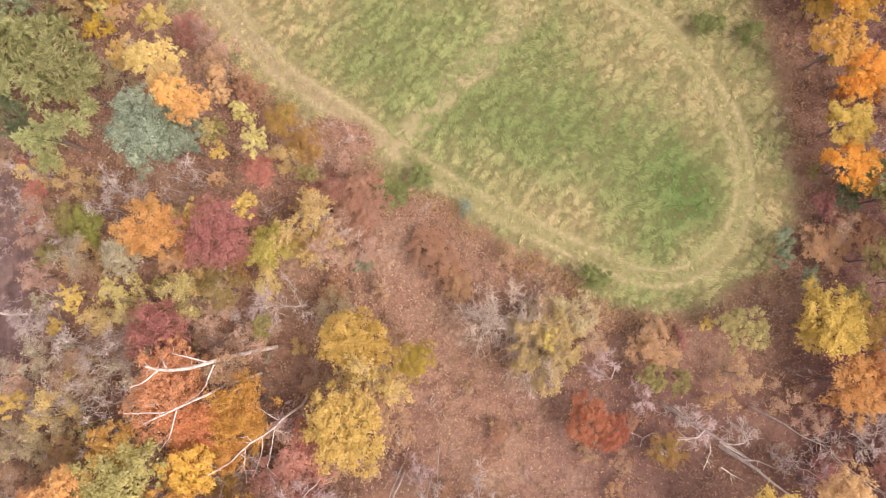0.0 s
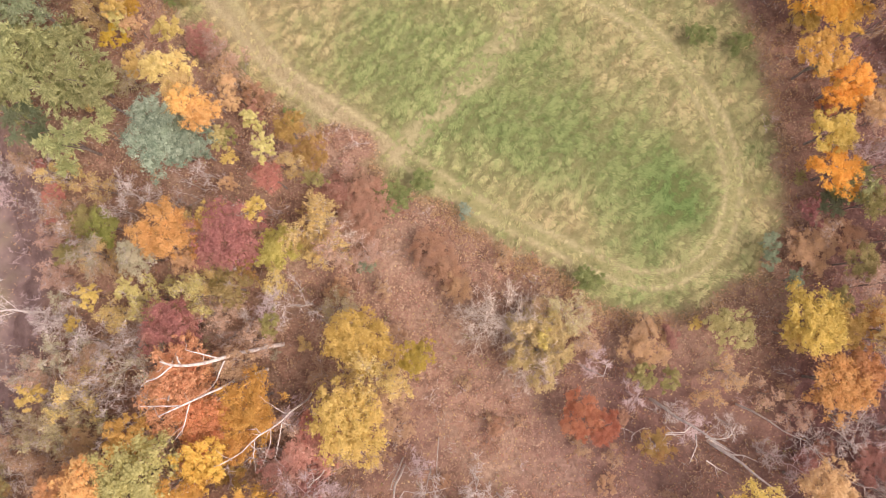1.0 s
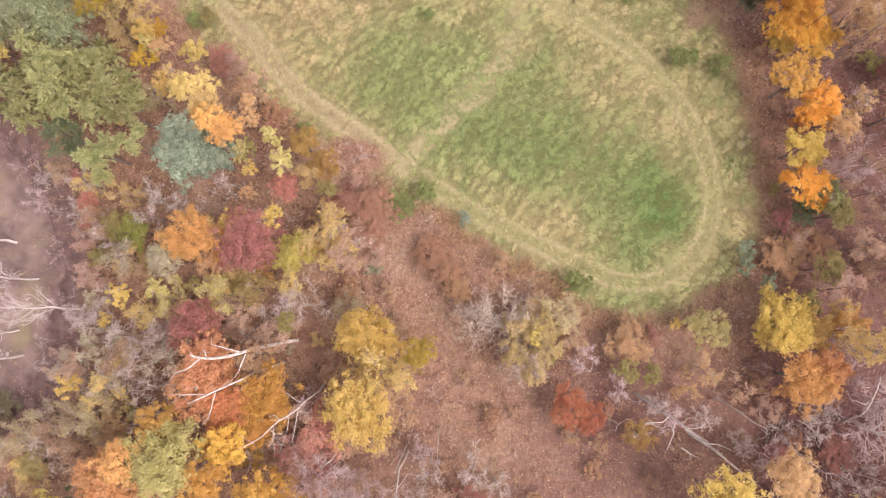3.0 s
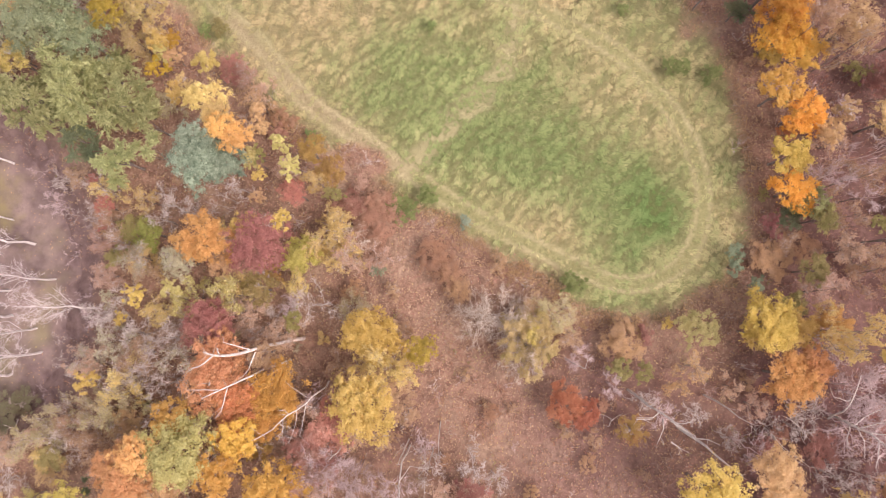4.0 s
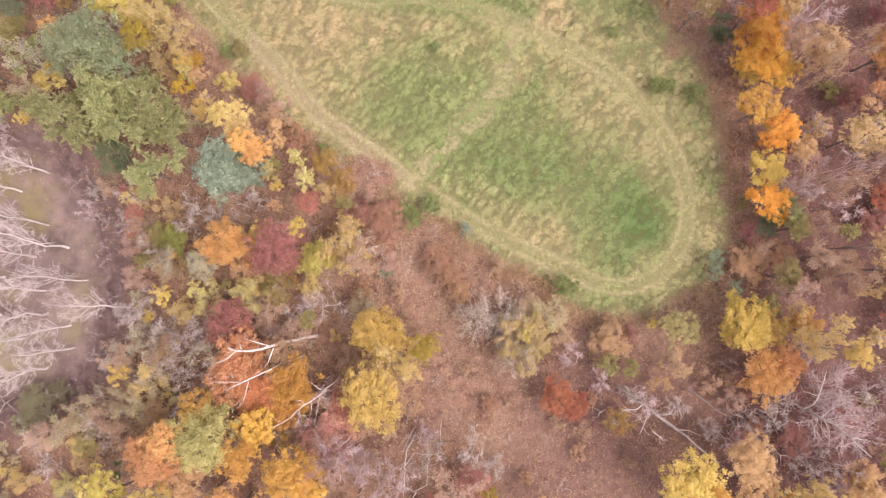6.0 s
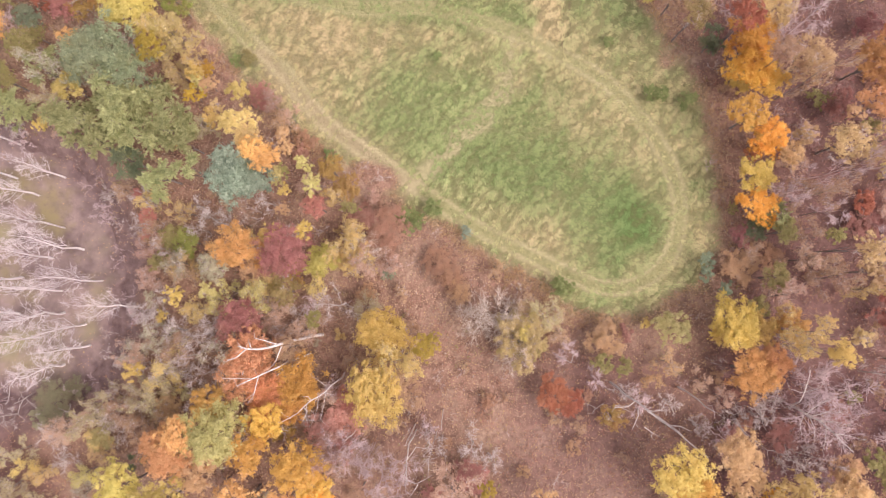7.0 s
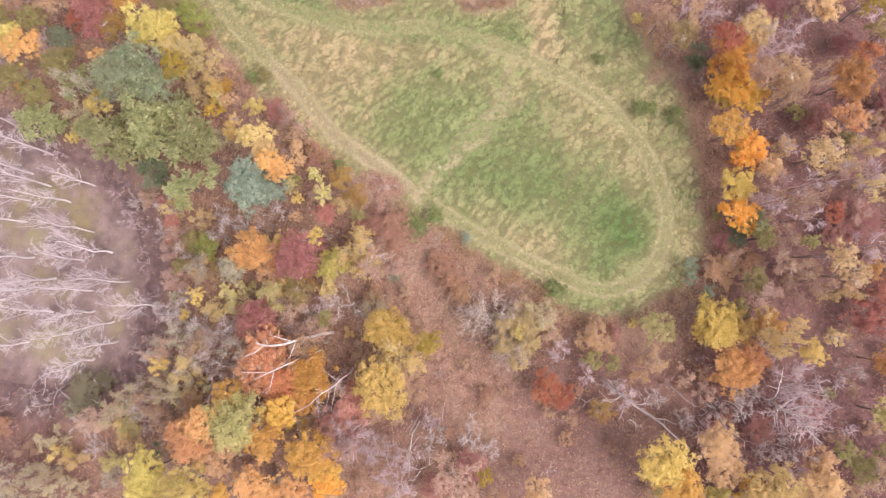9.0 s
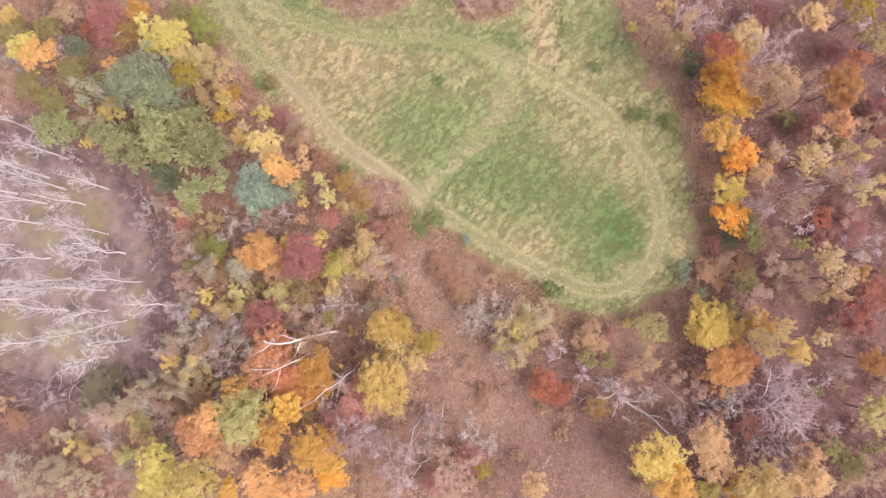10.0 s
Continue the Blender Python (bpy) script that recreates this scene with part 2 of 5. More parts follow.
TONES = {
    "yellow": ((0.58, 0.42, 0.11), (0.84, 0.64, 0.23), (0.72, 0.51, 0.17)),
    "goldy": ((0.54, 0.37, 0.08), (0.80, 0.59, 0.19), (0.58, 0.40, 0.11)),
    "paleyellow": ((0.62, 0.46, 0.17), (0.88, 0.72, 0.33), (0.78, 0.56, 0.24)),
    "apricot": ((0.76, 0.45, 0.14), (0.97, 0.66, 0.26), (0.84, 0.50, 0.16)),
    "bluepale": ((0.17, 0.21, 0.12), (0.47, 0.525, 0.325), (0.36, 0.37, 0.20)),
    "browngold": ((0.40, 0.26, 0.07), (0.60, 0.41, 0.13), (0.42, 0.25, 0.10)),
    "gold": ((0.62, 0.32, 0.03), (0.86, 0.52, 0.10), (0.72, 0.31, 0.05)),
    "goldolive": ((0.50, 0.33, 0.03), (0.72, 0.49, 0.08), (0.52, 0.27, 0.06)),
    "orange": ((0.80, 0.36, 0.05), (0.97, 0.55, 0.12), (0.82, 0.37, 0.07)),
    "peach": ((0.58, 0.36, 0.18), (0.81, 0.57, 0.32), (0.60, 0.39, 0.23)),
    "orangepeach": ((0.66, 0.36, 0.15), (0.88, 0.54, 0.25), (0.74, 0.46, 0.20)),
    "rust": ((0.43, 0.15, 0.08), (0.63, 0.26, 0.13), (0.48, 0.22, 0.12)),
    "rustgold": ((0.46, 0.24, 0.07), (0.68, 0.39, 0.13), (0.50, 0.28, 0.09)),
    "rustolive": ((0.34, 0.22, 0.06), (0.54, 0.36, 0.12), (0.44, 0.21, 0.08)),
    "orangered": ((0.54, 0.19, 0.095), (0.77, 0.33, 0.165), (0.60, 0.30, 0.11)),
    "red": ((0.44, 0.17, 0.135), (0.68, 0.31, 0.24), (0.54, 0.27, 0.18)),
    "redmauve": ((0.36, 0.14, 0.13), (0.60, 0.27, 0.235), (0.47, 0.24, 0.185)),
    "olive": ((0.27, 0.25, 0.09), (0.48, 0.42, 0.17), (0.38, 0.30, 0.13)),
    "olivesage": ((0.37, 0.335, 0.13), (0.66, 0.59, 0.28), (0.54, 0.455, 0.18)),
    "olivetan": ((0.36, 0.28, 0.11), (0.58, 0.45, 0.21), (0.35, 0.29, 0.10)),
    "olivegold": ((0.42, 0.32, 0.04), (0.62, 0.47, 0.09), (0.38, 0.30, 0.07)),
    "yellowgreen": ((0.40, 0.34, 0.08), (0.68, 0.57, 0.19), (0.42, 0.34, 0.10)),
    "lime": ((0.27, 0.31, 0.07), (0.46, 0.49, 0.15), (0.33, 0.30, 0.09)),
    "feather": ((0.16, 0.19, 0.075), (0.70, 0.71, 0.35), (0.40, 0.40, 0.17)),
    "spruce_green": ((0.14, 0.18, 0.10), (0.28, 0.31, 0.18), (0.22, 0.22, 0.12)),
    "blue": ((0.20, 0.25, 0.16), (0.36, 0.42, 0.28), (0.29, 0.30, 0.18)),
    "teal": ((0.15, 0.22, 0.155), (0.48, 0.56, 0.42), (0.29, 0.35, 0.25)),
    "sage": ((0.40, 0.37, 0.25), (0.66, 0.62, 0.44), (0.50, 0.43, 0.30)),
    "tanleaf": ((0.43, 0.27, 0.165), (0.68, 0.47, 0.30), (0.45, 0.28, 0.195)),
    "coral": ((0.56, 0.25, 0.13), (0.80, 0.42, 0.24), (0.66, 0.35, 0.17)),
    "paleoak": ((0.54, 0.37, 0.17), (0.80, 0.61, 0.33), (0.53, 0.34, 0.20)),
    "yellowlime": ((0.50, 0.43, 0.15), (0.76, 0.67, 0.31), (0.60, 0.50, 0.20)),
    "tangerine": ((0.54, 0.25, 0.09), (0.78, 0.43, 0.18), (0.62, 0.34, 0.14)),
    "goldyellow": ((0.62, 0.37, 0.07), (0.87, 0.57, 0.16), (0.72, 0.42, 0.10)),
    "strawolive": ((0.50, 0.38, 0.18), (0.78, 0.63, 0.33), (0.56, 0.46, 0.18)),
    "scarlet": ((0.34, 0.12, 0.09), (0.54, 0.21, 0.15), (0.40, 0.20, 0.15)),
    "tangold": ((0.48, 0.32, 0.12), (0.71, 0.52, 0.23), (0.52, 0.36, 0.16)),
    "lemon": ((0.52, 0.42, 0.10), (0.82, 0.69, 0.26), (0.68, 0.54, 0.17)),
    "amber": ((0.50, 0.25, 0.05), (0.75, 0.43, 0.11), (0.60, 0.30, 0.08)),
    "strawsage": ((0.44, 0.38, 0.21), (0.72, 0.63, 0.38), (0.52, 0.42, 0.25)),
    "pondweed": ((0.23, 0.21, 0.13), (0.36, 0.33, 0.20), (0.30, 0.24, 0.16)),
    "bush": ((0.15, 0.21, 0.065), (0.38, 0.44, 0.17), (0.25, 0.29, 0.10)),
    "scrubred": ((0.36, 0.18, 0.13), (0.54, 0.29, 0.21), (0.42, 0.26, 0.19)),
    "brushpink": ((0.44, 0.31, 0.285), (0.66, 0.51, 0.47), (0.55, 0.42, 0.34)),
    "pinkcoral": ((0.52, 0.23, 0.185), (0.74, 0.40, 0.33), (0.60, 0.38, 0.31)),
    "scrubpink": ((0.46, 0.21, 0.17), (0.64, 0.33, 0.26), (0.48, 0.30, 0.22)),
    "scrubwine": ((0.32, 0.12, 0.11), (0.46, 0.21, 0.18), (0.36, 0.21, 0.18)),
    "scrubrust": ((0.42, 0.24, 0.14), (0.62, 0.38, 0.22), (0.44, 0.28, 0.19)),
    "pinkleaf": ((0.52, 0.32, 0.23), (0.74, 0.52, 0.40), (0.54, 0.36, 0.27)),
}
LEAVES = {key: leaf_material("leaves_" + key, *tones) for key, tones in TONES.items()}


# ---------------------------------------------------------------- meshes from arrays
def mesh_of(name, verts, quads, material, values=None):
    me = bpy.data.meshes.new(name)
    quads = np.asarray(quads, np.int32)
    verts, side = np.asarray(verts, np.float32).reshape(-1, 3), quads.shape[-1]
    quads = quads.reshape(-1, side)
    me.vertices.add(len(verts))
    me.vertices.foreach_set("co", verts.ravel())
    me.loops.add(quads.size)
    me.loops.foreach_set("vertex_index", quads.ravel())
    me.polygons.add(len(quads))
    me.polygons.foreach_set("loop_start", np.arange(0, quads.size, side, dtype=np.int32))
    me.update(calc_edges=True)
    for key, data in (values or {}).items():
        me.attributes.new(key, "FLOAT", "POINT").data.foreach_set("value", np.asarray(data, np.float32))
    me.materials.append(material)
    return me


def smooth_faces(me):
    me.polygons.foreach_set("use_smooth", np.ones(len(me.polygons), bool))
    return me


def unit(v):
    return v / np.maximum(np.linalg.norm(v, axis=-1, keepdims=True), 1e-9)


def leaf_blades(centre, facing, size, rng, slim=0.8, along=None):
    """Small pointed leaf blades of three corners each, for dense crowns."""
    n = len(centre)
    facing = unit(facing)
    u = unit(np.cross(facing, rng.normal(size=(n, 3)))) if along is None else unit(along)
    v = unit(np.cross(facing, u))
    s = size[:, None]
    tri = np.stack([centre + u * s * 0.6 - facing * s * 0.15, centre - u * s * 0.4 + v * s * 0.5 * slim, centre - u * s * 0.4 - v * s * 0.5 * slim], 1)
    return tri.reshape(-1, 3), np.arange(3 * n).reshape(n, 3)


def rods(a, b, ra, rb):
    """Three-sided tapered rods from a to b."""
    a, b = np.asarray(a, float), np.asarray(b, float)
    n, way = len(a), unit(b - a)
    side = unit(np.cross(way, np.where(np.abs(way[:, 2:3]) < 0.9, [[0, 0, 1.0]], [[1.0, 0, 0]])))
    other = np.cross(way, side)
    ring = []
    for p, r in ((a, ra), (b, rb)):
        for k in range(3):
            w = k * 2 * math.pi / 3
            ring.append(p + (side * math.cos(w) + other * math.sin(w)) * np.asarray(r, float)[:, None])
    verts = np.stack(ring, 1).reshape(-1, 3)
    base = (np.arange(n) * 6)[:, None, None]
    faces = base + np.array([[0, 1, 4, 3], [1, 2, 5, 4], [2, 0, 3, 5]])[None]
    return verts, faces.reshape(-1, 4)


def twigs_of(a, b, ra, rb, tip):
    """Thin tapered rods as triangles; those marked as tips run out in a point."""
    v, q = rods(a[~tip], b[~tip], ra[~tip], rb[~tip])
    faces = np.concatenate([q[:, [0, 1, 2]], q[:, [0, 2, 3]]]) if len(q) else np.zeros((0, 3), int)
    ring, _ = rods(a[tip], b[tip], ra[tip], rb[tip])
    ring = ring.reshape(-1, 6, 3)
    cone = np.concatenate([ring[:, :3], b[tip][:, None]], 1).reshape(-1, 3)
    base = (np.arange(len(ring)) * 4)[:, None, None] + len(v)
    cones = (base + np.array([[0, 1, 3], [1, 2, 3], [2, 0, 3]])[None]).reshape(-1, 3)
    return np.concatenate([v, cone]), np.concatenate([faces, cones])


def tube(pts, radii, sides=8):
    """A bent, tapered limb with closed end."""
    verts, quads = [], []
    for i, (p, r) in enumerate(zip(pts, radii)):
        p = Vector(p)
        way = (Vector(pts[min(i + 1, len(pts) - 1)]) - Vector(pts[max(i - 1, 0)])).normalized()
        side = way.cross(Vector((0.31, 0.9, 0.3))).normalized()
        other = way.cross(side)
        for k in range(sides):
            w = 2 * math.pi * k / sides
            q = p + (side * math.cos(w) + other * math.sin(w)) * r * (1 + 0.08 * math.sin(3 * w + i))
            verts.append(tuple(q))
    for i in range(len(pts) - 1):
        for k in range(sides):
            quads.append((i * sides + k, i * sides + (k + 1) % sides, (i + 1) * sides + (k + 1) % sides, (i + 1) * sides + k))
    return verts, quads


def joined(pieces):
    verts, quads, at = [], [], 0
    for v, q in pieces:
        v, q = np.asarray(v, float).reshape(-1, 3), np.asarray(q, int).reshape(-1, 4)
        verts.append(v)
        quads.append(q + at)
        at += len(v)
    return np.concatenate(verts), np.concatenate(quads)


def part(name, mesh, parent, label=""):
    ob = new(name, mesh)
    ob.parent = parent
    return tagged(ob, label)


# ---------------------------------------------------------------- setting: ground, pond, grass, undergrowth
def ground_material():
    m, n, l, b = shader("meadow_and_forest_floor")
    # forest floor: brown leaf litter with single paler leaves and patches of bare soil
    litter = mixed(n, l, (0.175, 0.10, 0.074), (0.37, 0.225, 0.165), grain(n, l, 0.9, 6, 0.36, 0.64))
    litter = mixed(n, l, litter, (0.40, 0.26, 0.19), grain(n, l, 5.5, 3, 0.52, 0.66))
    cells = n.new("ShaderNodeTexVoronoi")
    cells.inputs["Scale"].default_value = 7.0
    c = n.new("ShaderNodeTexCoord")
    l.new(c.outputs["Object"], cells.inputs["Vector"])
    pick = n.new("ShaderNodeMapRange")
    pick.inputs["From Min"].default_value, pick.inputs["From Max"].default_value = 0.72, 0.95
    l.new(cells.outputs["Color"], pick.inputs["Value"])
    litter = mixed(n, l, litter, (0.46, 0.33, 0.23), pick.outputs["Result"])
    litter = mixed(n, l, litter, (0.14, 0.088, 0.07), grain(n, l, 0.35, 4, 0.55, 0.75))
    litter = mixed(n, l, litter, mixed(n, l, (0.25, 0.16, 0.115), (0.46, 0.32, 0.235), grain(n, l, 2.4, 6, 0.36, 0.64)), grain(n, l, 0.17, 4, 0.5, 0.64))
    litter = mixed(n, l, litter, (0.15, 0.085, 0.078), grain(n, l, 0.22, 5, 0.6, 0.74))
    # meadow: thatch between green and straw
    green = mixed(n, l, (0.15, 0.195, 0.07), (0.32, 0.355, 0.165), grain(n, l, 2.2, 6, 0.38, 0.62))
    straw = mixed(n, l, (0.31, 0.235, 0.125), (0.55, 0.445, 0.26), grain(n, l, 1.8, 6, 0.36, 0.64))
    turf = mixed(n, l, straw, green, value_of(n, "green"))
    turf = mixed(n, l, turf, (0.115, 0.18, 0.058), value_of(n, "lush"))
    # turf darker between tussocks: brown thatch, with shade put into the colour
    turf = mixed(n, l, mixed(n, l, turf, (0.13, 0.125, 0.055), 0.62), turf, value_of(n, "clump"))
    short = mixed(n, l, (0.22, 0.215, 0.10), (0.335, 0.315, 0.155), grain(n, l, 2.4, 5, 0.3, 0.7))
    turf = mixed(n, l, turf, short, value_of(n, "cropped"))
    turf = mixed(n, l, turf, mixed(n, l, (0.31, 0.225, 0.155), (0.43, 0.325, 0.225), grain(n, l, 1.7, 6, 0.34, 0.66)), value_of(n, "trodden"))
    worn = mixed(n, l, (0.39, 0.335, 0.2), (0.55, 0.465, 0.285), grain(n, l, 2.4, 5, 0.3, 0.7))
    turf = mixed(n, l, turf, worn, value_of(n, "mown"))
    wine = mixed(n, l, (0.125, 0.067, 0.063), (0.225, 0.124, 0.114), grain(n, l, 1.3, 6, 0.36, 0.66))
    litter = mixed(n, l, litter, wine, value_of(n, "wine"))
    c = mixed(n, l, litter, turf, value_of(n, "meadow"))
    c = mixed(n, l, c, (0.11, 0.09, 0.05), value_of(n, "rut"))
    # shore band darker: wet mud, with the bank's shade put into the colour
    c = mixed(n, l, c, mixed(n, l, (0.125, 0.083, 0.082), (0.26, 0.182, 0.178), grain(n, l, 0.8, 6, 0.36, 0.66)), value_of(n, "mud_shade"))
    l.new(c, b.inputs["Base Color"])
    b.inputs["Roughness"].default_value = 0.95
    b.inputs["Specular IOR Level"].default_value = 0.15
    bumped(n, l, b, grain(n, l, 2.6, 7, 0.2, 0.8), 0.7, 0.22)
    return m


def build_ground():
    out = np.array([4, 12, 30, 70, 160, 400, 1000, 2400])
    fine_x = np.concatenate([np.arange(-84, -46, 0.7), np.arange(-46, 32, 0.3), np.arange(32, 66, 0.7)])
    fine_y = np.concatenate([np.arange(-42, -2, 0.7), np.arange(-2, 50, 0.3), np.arange(50, 62, 0.7)])
    xs = np.concatenate([fine_x[0] - out[::-1], fine_x, fine_x[-1] + out])
    ys = np.concatenate([fine_y[0] - out[::-1], fine_y, fine_y[-1] + out])
    x, y = np.meshgrid(xs, ys)
    x, y = x.ravel(), y.ravel()
    depth = meadow_depth(x, y)
    cols = len(xs)
    i, j = np.meshgrid(np.arange(len(ys) - 1), np.arange(cols - 1), indexing="ij")
    k = (i * cols + j).ravel()
    quads = np.stack([k, k + 1, k + cols + 1, k + cols], 1)
    rut = 0.85 * np.exp(-(np.abs(to_line(x, y, RUT) - 0.35) / 0.22) ** 2) * ramp(cloud(x, y, 1.5), 0.25, 0.5)
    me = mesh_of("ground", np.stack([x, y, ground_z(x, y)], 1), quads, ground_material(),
                 {"meadow": ramp(depth + 1.2 * (ripple(x, y, 0.9) - 0.5), -1.5, 1.0), "green": greenness(x, y), "mown": mown(x, y) * ramp(depth, -0.5, 0.5), "cropped": 0.85 * cropped(x, y) * ramp(depth, -0.5, 0.5), "rut": rut, "lush": lushness(x, y), "trodden": trodden(x, y), "clump": tussock(x, y), "wine": np.clip(0.85 * ramp(x + 0.7 * np.maximum(y - 24, 0) + 5 * (cloud(x, y, 7) - 0.5), 29, 36) + 0.5 * ramp(x - 0.6 * y + 9 * (cloud(x, y, 6) - 0.5), 15, 27) * ramp(-y, 1, 6) + 0.7 * ramp(-x - 0.8 * y + 7 * (cloud(x, y, 6) - 0.5), 58, 68) + 0.6 * np.exp(-((x + 4) ** 2 + (y + 14) ** 2) / 20) + 0.45 * np.exp(-((x - 15) ** 2 + (y + 7) ** 2) / 50), 0, 1), "mud_shade": 0.85 * ramp(shore_depth(x, y), -3.0, 1.0)})
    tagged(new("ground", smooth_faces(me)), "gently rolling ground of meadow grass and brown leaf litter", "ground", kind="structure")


def build_water():
    m, n, l, b = shader("murky_water")
    c = mixed(n, l, (0.15, 0.105, 0.10), (0.36, 0.27, 0.245), grain(n, l, 0.3, 7, 0.34, 0.66))
    c = mixed(n, l, c, (0.27, 0.22, 0.12), grain(n, l, 0.16, 4, 0.5, 0.68))
    c = mixed(n, l, c, (0.19, 0.14, 0.115), grain(n, l, 1.1, 6, 0.52, 0.78))
    c = mixed(n, l, c, (0.30, 0.265, 0.15), value_of(n, "algae"))
    # water darker near shore: leaf sludge, and the bank's reflection painted in
    c = mixed(n, l, c, mixed(n, l, (0.125, 0.083, 0.082), (0.26, 0.182, 0.178), grain(n, l, 0.8, 6, 0.36, 0.66)), value_of(n, "shallow"))
    l.new(c, b.inputs["Base Color"])
    # leaf mats in the shallows take the gloss away
    for socket, open_water, mat in (("Roughness", 0.3, 0.85), ("Specular IOR Level", 0.22, 0.06)):
        r = n.new("ShaderNodeMapRange")
        r.inputs["To Min"].default_value, r.inputs["To Max"].default_value = open_water, mat
        l.new(value_of(n, "shallow"), r.inputs["Value"])
        l.new(r.outputs["Result"], b.inputs[socket])
    b.inputs["IOR"].default_value = 1.33
    bumped(n, l, b, grain(n, l, 1.6, 3, 0.2, 0.8), 0.06, 0.05)
    xs, ys = np.arange(-86, -33, 0.8), np.arange(-26, 19, 0.8)
    x, y = np.meshgrid(xs, ys)
    x, y = x.ravel(), y.ravel()
    i, j = np.meshgrid(np.arange(len(ys) - 1), np.arange(len(xs) - 1), indexing="ij")
    k = (i * len(xs) + j).ravel()
    quads = np.stack([k, k + 1, k + len(xs) + 1, k + len(xs)], 1)
    quads = quads[(inside(x, y, SHORE) > -2.0)[quads].all(1)]
    spots = ((-43.3, -0.6, 1.3), (-41.2, -0.8, 1.1), (-40.9, -3.7, 1.3), (-41.8, -11.2, 1.6), (-41.6, -6.8, 1.3), (-49.2, -13.2, 2.6), (-52.0, -14.0, 2.0), (-55.2, -1.0, 1.6), (-58.0, -0.2, 2.0), (-58.3, -13.8, 2.4))
    algae = sum(np.exp(-((x - p) ** 2 + (y - q) ** 2) / (r * r)) for p, q, r in spots) * ramp(cloud(x, y, 1.6), 0.2, 0.6)
    d = shore_depth(x, y)
    me = mesh_of("water", np.stack([x, y, np.full(len(x), WATER)], 1), quads, m, {"algae": np.clip(0.8 * algae, 0, 1), "shallow": 1 - ramp(d + 3.5 * (cloud(x, y, 2.5) - 0.5), 1.8, 6.0)})
    tagged(new("water", me), "still murky brown pond among bare pale trees", "water", kind="structure")


def scatter(n, rng, x0=-72, x1=60, y0=-36, y1=52):
    return rng.uniform(x0, x1, n), rng.uniform(y0, y1, n)


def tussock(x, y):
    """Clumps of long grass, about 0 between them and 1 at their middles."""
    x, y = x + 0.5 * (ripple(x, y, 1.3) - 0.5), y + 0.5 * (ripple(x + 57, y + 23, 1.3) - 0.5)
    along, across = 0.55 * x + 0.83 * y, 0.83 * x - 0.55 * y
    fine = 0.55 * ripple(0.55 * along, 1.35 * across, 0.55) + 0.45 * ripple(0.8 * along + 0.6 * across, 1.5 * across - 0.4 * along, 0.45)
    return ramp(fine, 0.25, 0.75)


def build_grass():
    m, n, l, b = shader("meadow_grass")
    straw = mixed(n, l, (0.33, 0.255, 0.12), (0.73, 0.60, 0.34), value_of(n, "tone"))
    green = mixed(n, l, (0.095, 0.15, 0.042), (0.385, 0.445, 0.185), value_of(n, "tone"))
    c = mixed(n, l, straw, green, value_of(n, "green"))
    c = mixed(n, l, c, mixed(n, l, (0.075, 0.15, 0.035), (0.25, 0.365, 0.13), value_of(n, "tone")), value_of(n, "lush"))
    l.new(c, b.inputs["Base Color"])
    b.inputs["Roughness"].default_value = 0.7
    b.inputs["Specular IOR Level"].default_value = 0.25
    rng = np.random.default_rng(21)
    x, y = scatter(125000, rng, -46, 32, -1, 50)
    clump = tussock(x, y)
    keep = (meadow_depth(x, y) > 0.1 + 0.8 * rng.random(len(x))) & (np.maximum(0.75 * cropped(x, y), 1.1 * mown(x, y)) < 0.02 + 0.98 * rng.random(len(x))) & (trodden(x, y) < rng.random(len(x))) & (clump > 0.1 + 0.6 * rng.random(len(x)))
    x, y, clump = x[keep], y[keep], clump[keep]
    lean = 2.2 * (ripple(x, y, 9) + 0.8 * ripple(x, y, 1.6)) - 2.9
    blades = 7
    # tussock edges darker: green bases, with shade at the foot put into tone
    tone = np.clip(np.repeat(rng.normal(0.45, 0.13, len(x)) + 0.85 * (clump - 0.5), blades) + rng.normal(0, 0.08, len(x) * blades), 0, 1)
    reach = np.repeat(rng.lognormal(0, 0.2, len(x)) * (0.45 + 1.15 * clump), blades)
    x, y, lean = np.repeat(x, blades), np.repeat(y, blades), np.repeat(lean, blades) + rng.normal(0, 0.4, len(x) * blades)
    x, y = x + rng.normal(0, 0.08, len(x)), y + rng.normal(0, 0.08, len(x))
    hue = np.repeat(np.clip(greenness(x[::blades], y[::blades]) + rng.normal(0, 0.14, len(x) // blades), 0, 1), blades)
    lush = np.repeat(lushness(x[::blades], y[::blades]), blades)
    long, wide = rng.uniform(0.14, 0.29, len(x)) * reach, rng.uniform(0.02, 0.036, len(x))
    z = ground_z(x, y)
    way = np.stack([np.cos(lean), np.sin(lean), np.zeros(len(x))], 1)
    side = np.stack([-np.sin(lean), np.cos(lean), np.zeros(len(x))], 1)
    root = np.stack([x, y, z - 0.02], 1)
    mid = root + way * (long * 0.45)[:, None] + np.stack([0 * x, 0 * x, long * 0.5], 1)
    tip = root + way * (long * 1.0)[:, None] + np.stack([0 * x, 0 * x, long * rng.uniform(0.15, 0.5, len(x))], 1)
    verts = np.stack([root, mid + side * wide[:, None], tip, mid - side * wide[:, None]], 1).reshape(-1, 3)
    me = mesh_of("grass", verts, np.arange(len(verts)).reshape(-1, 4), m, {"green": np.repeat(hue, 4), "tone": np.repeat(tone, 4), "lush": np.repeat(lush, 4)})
    tagged(new("grass", me), "long tussocky meadow grass, green and straw coloured", "grass", kind="stuff")


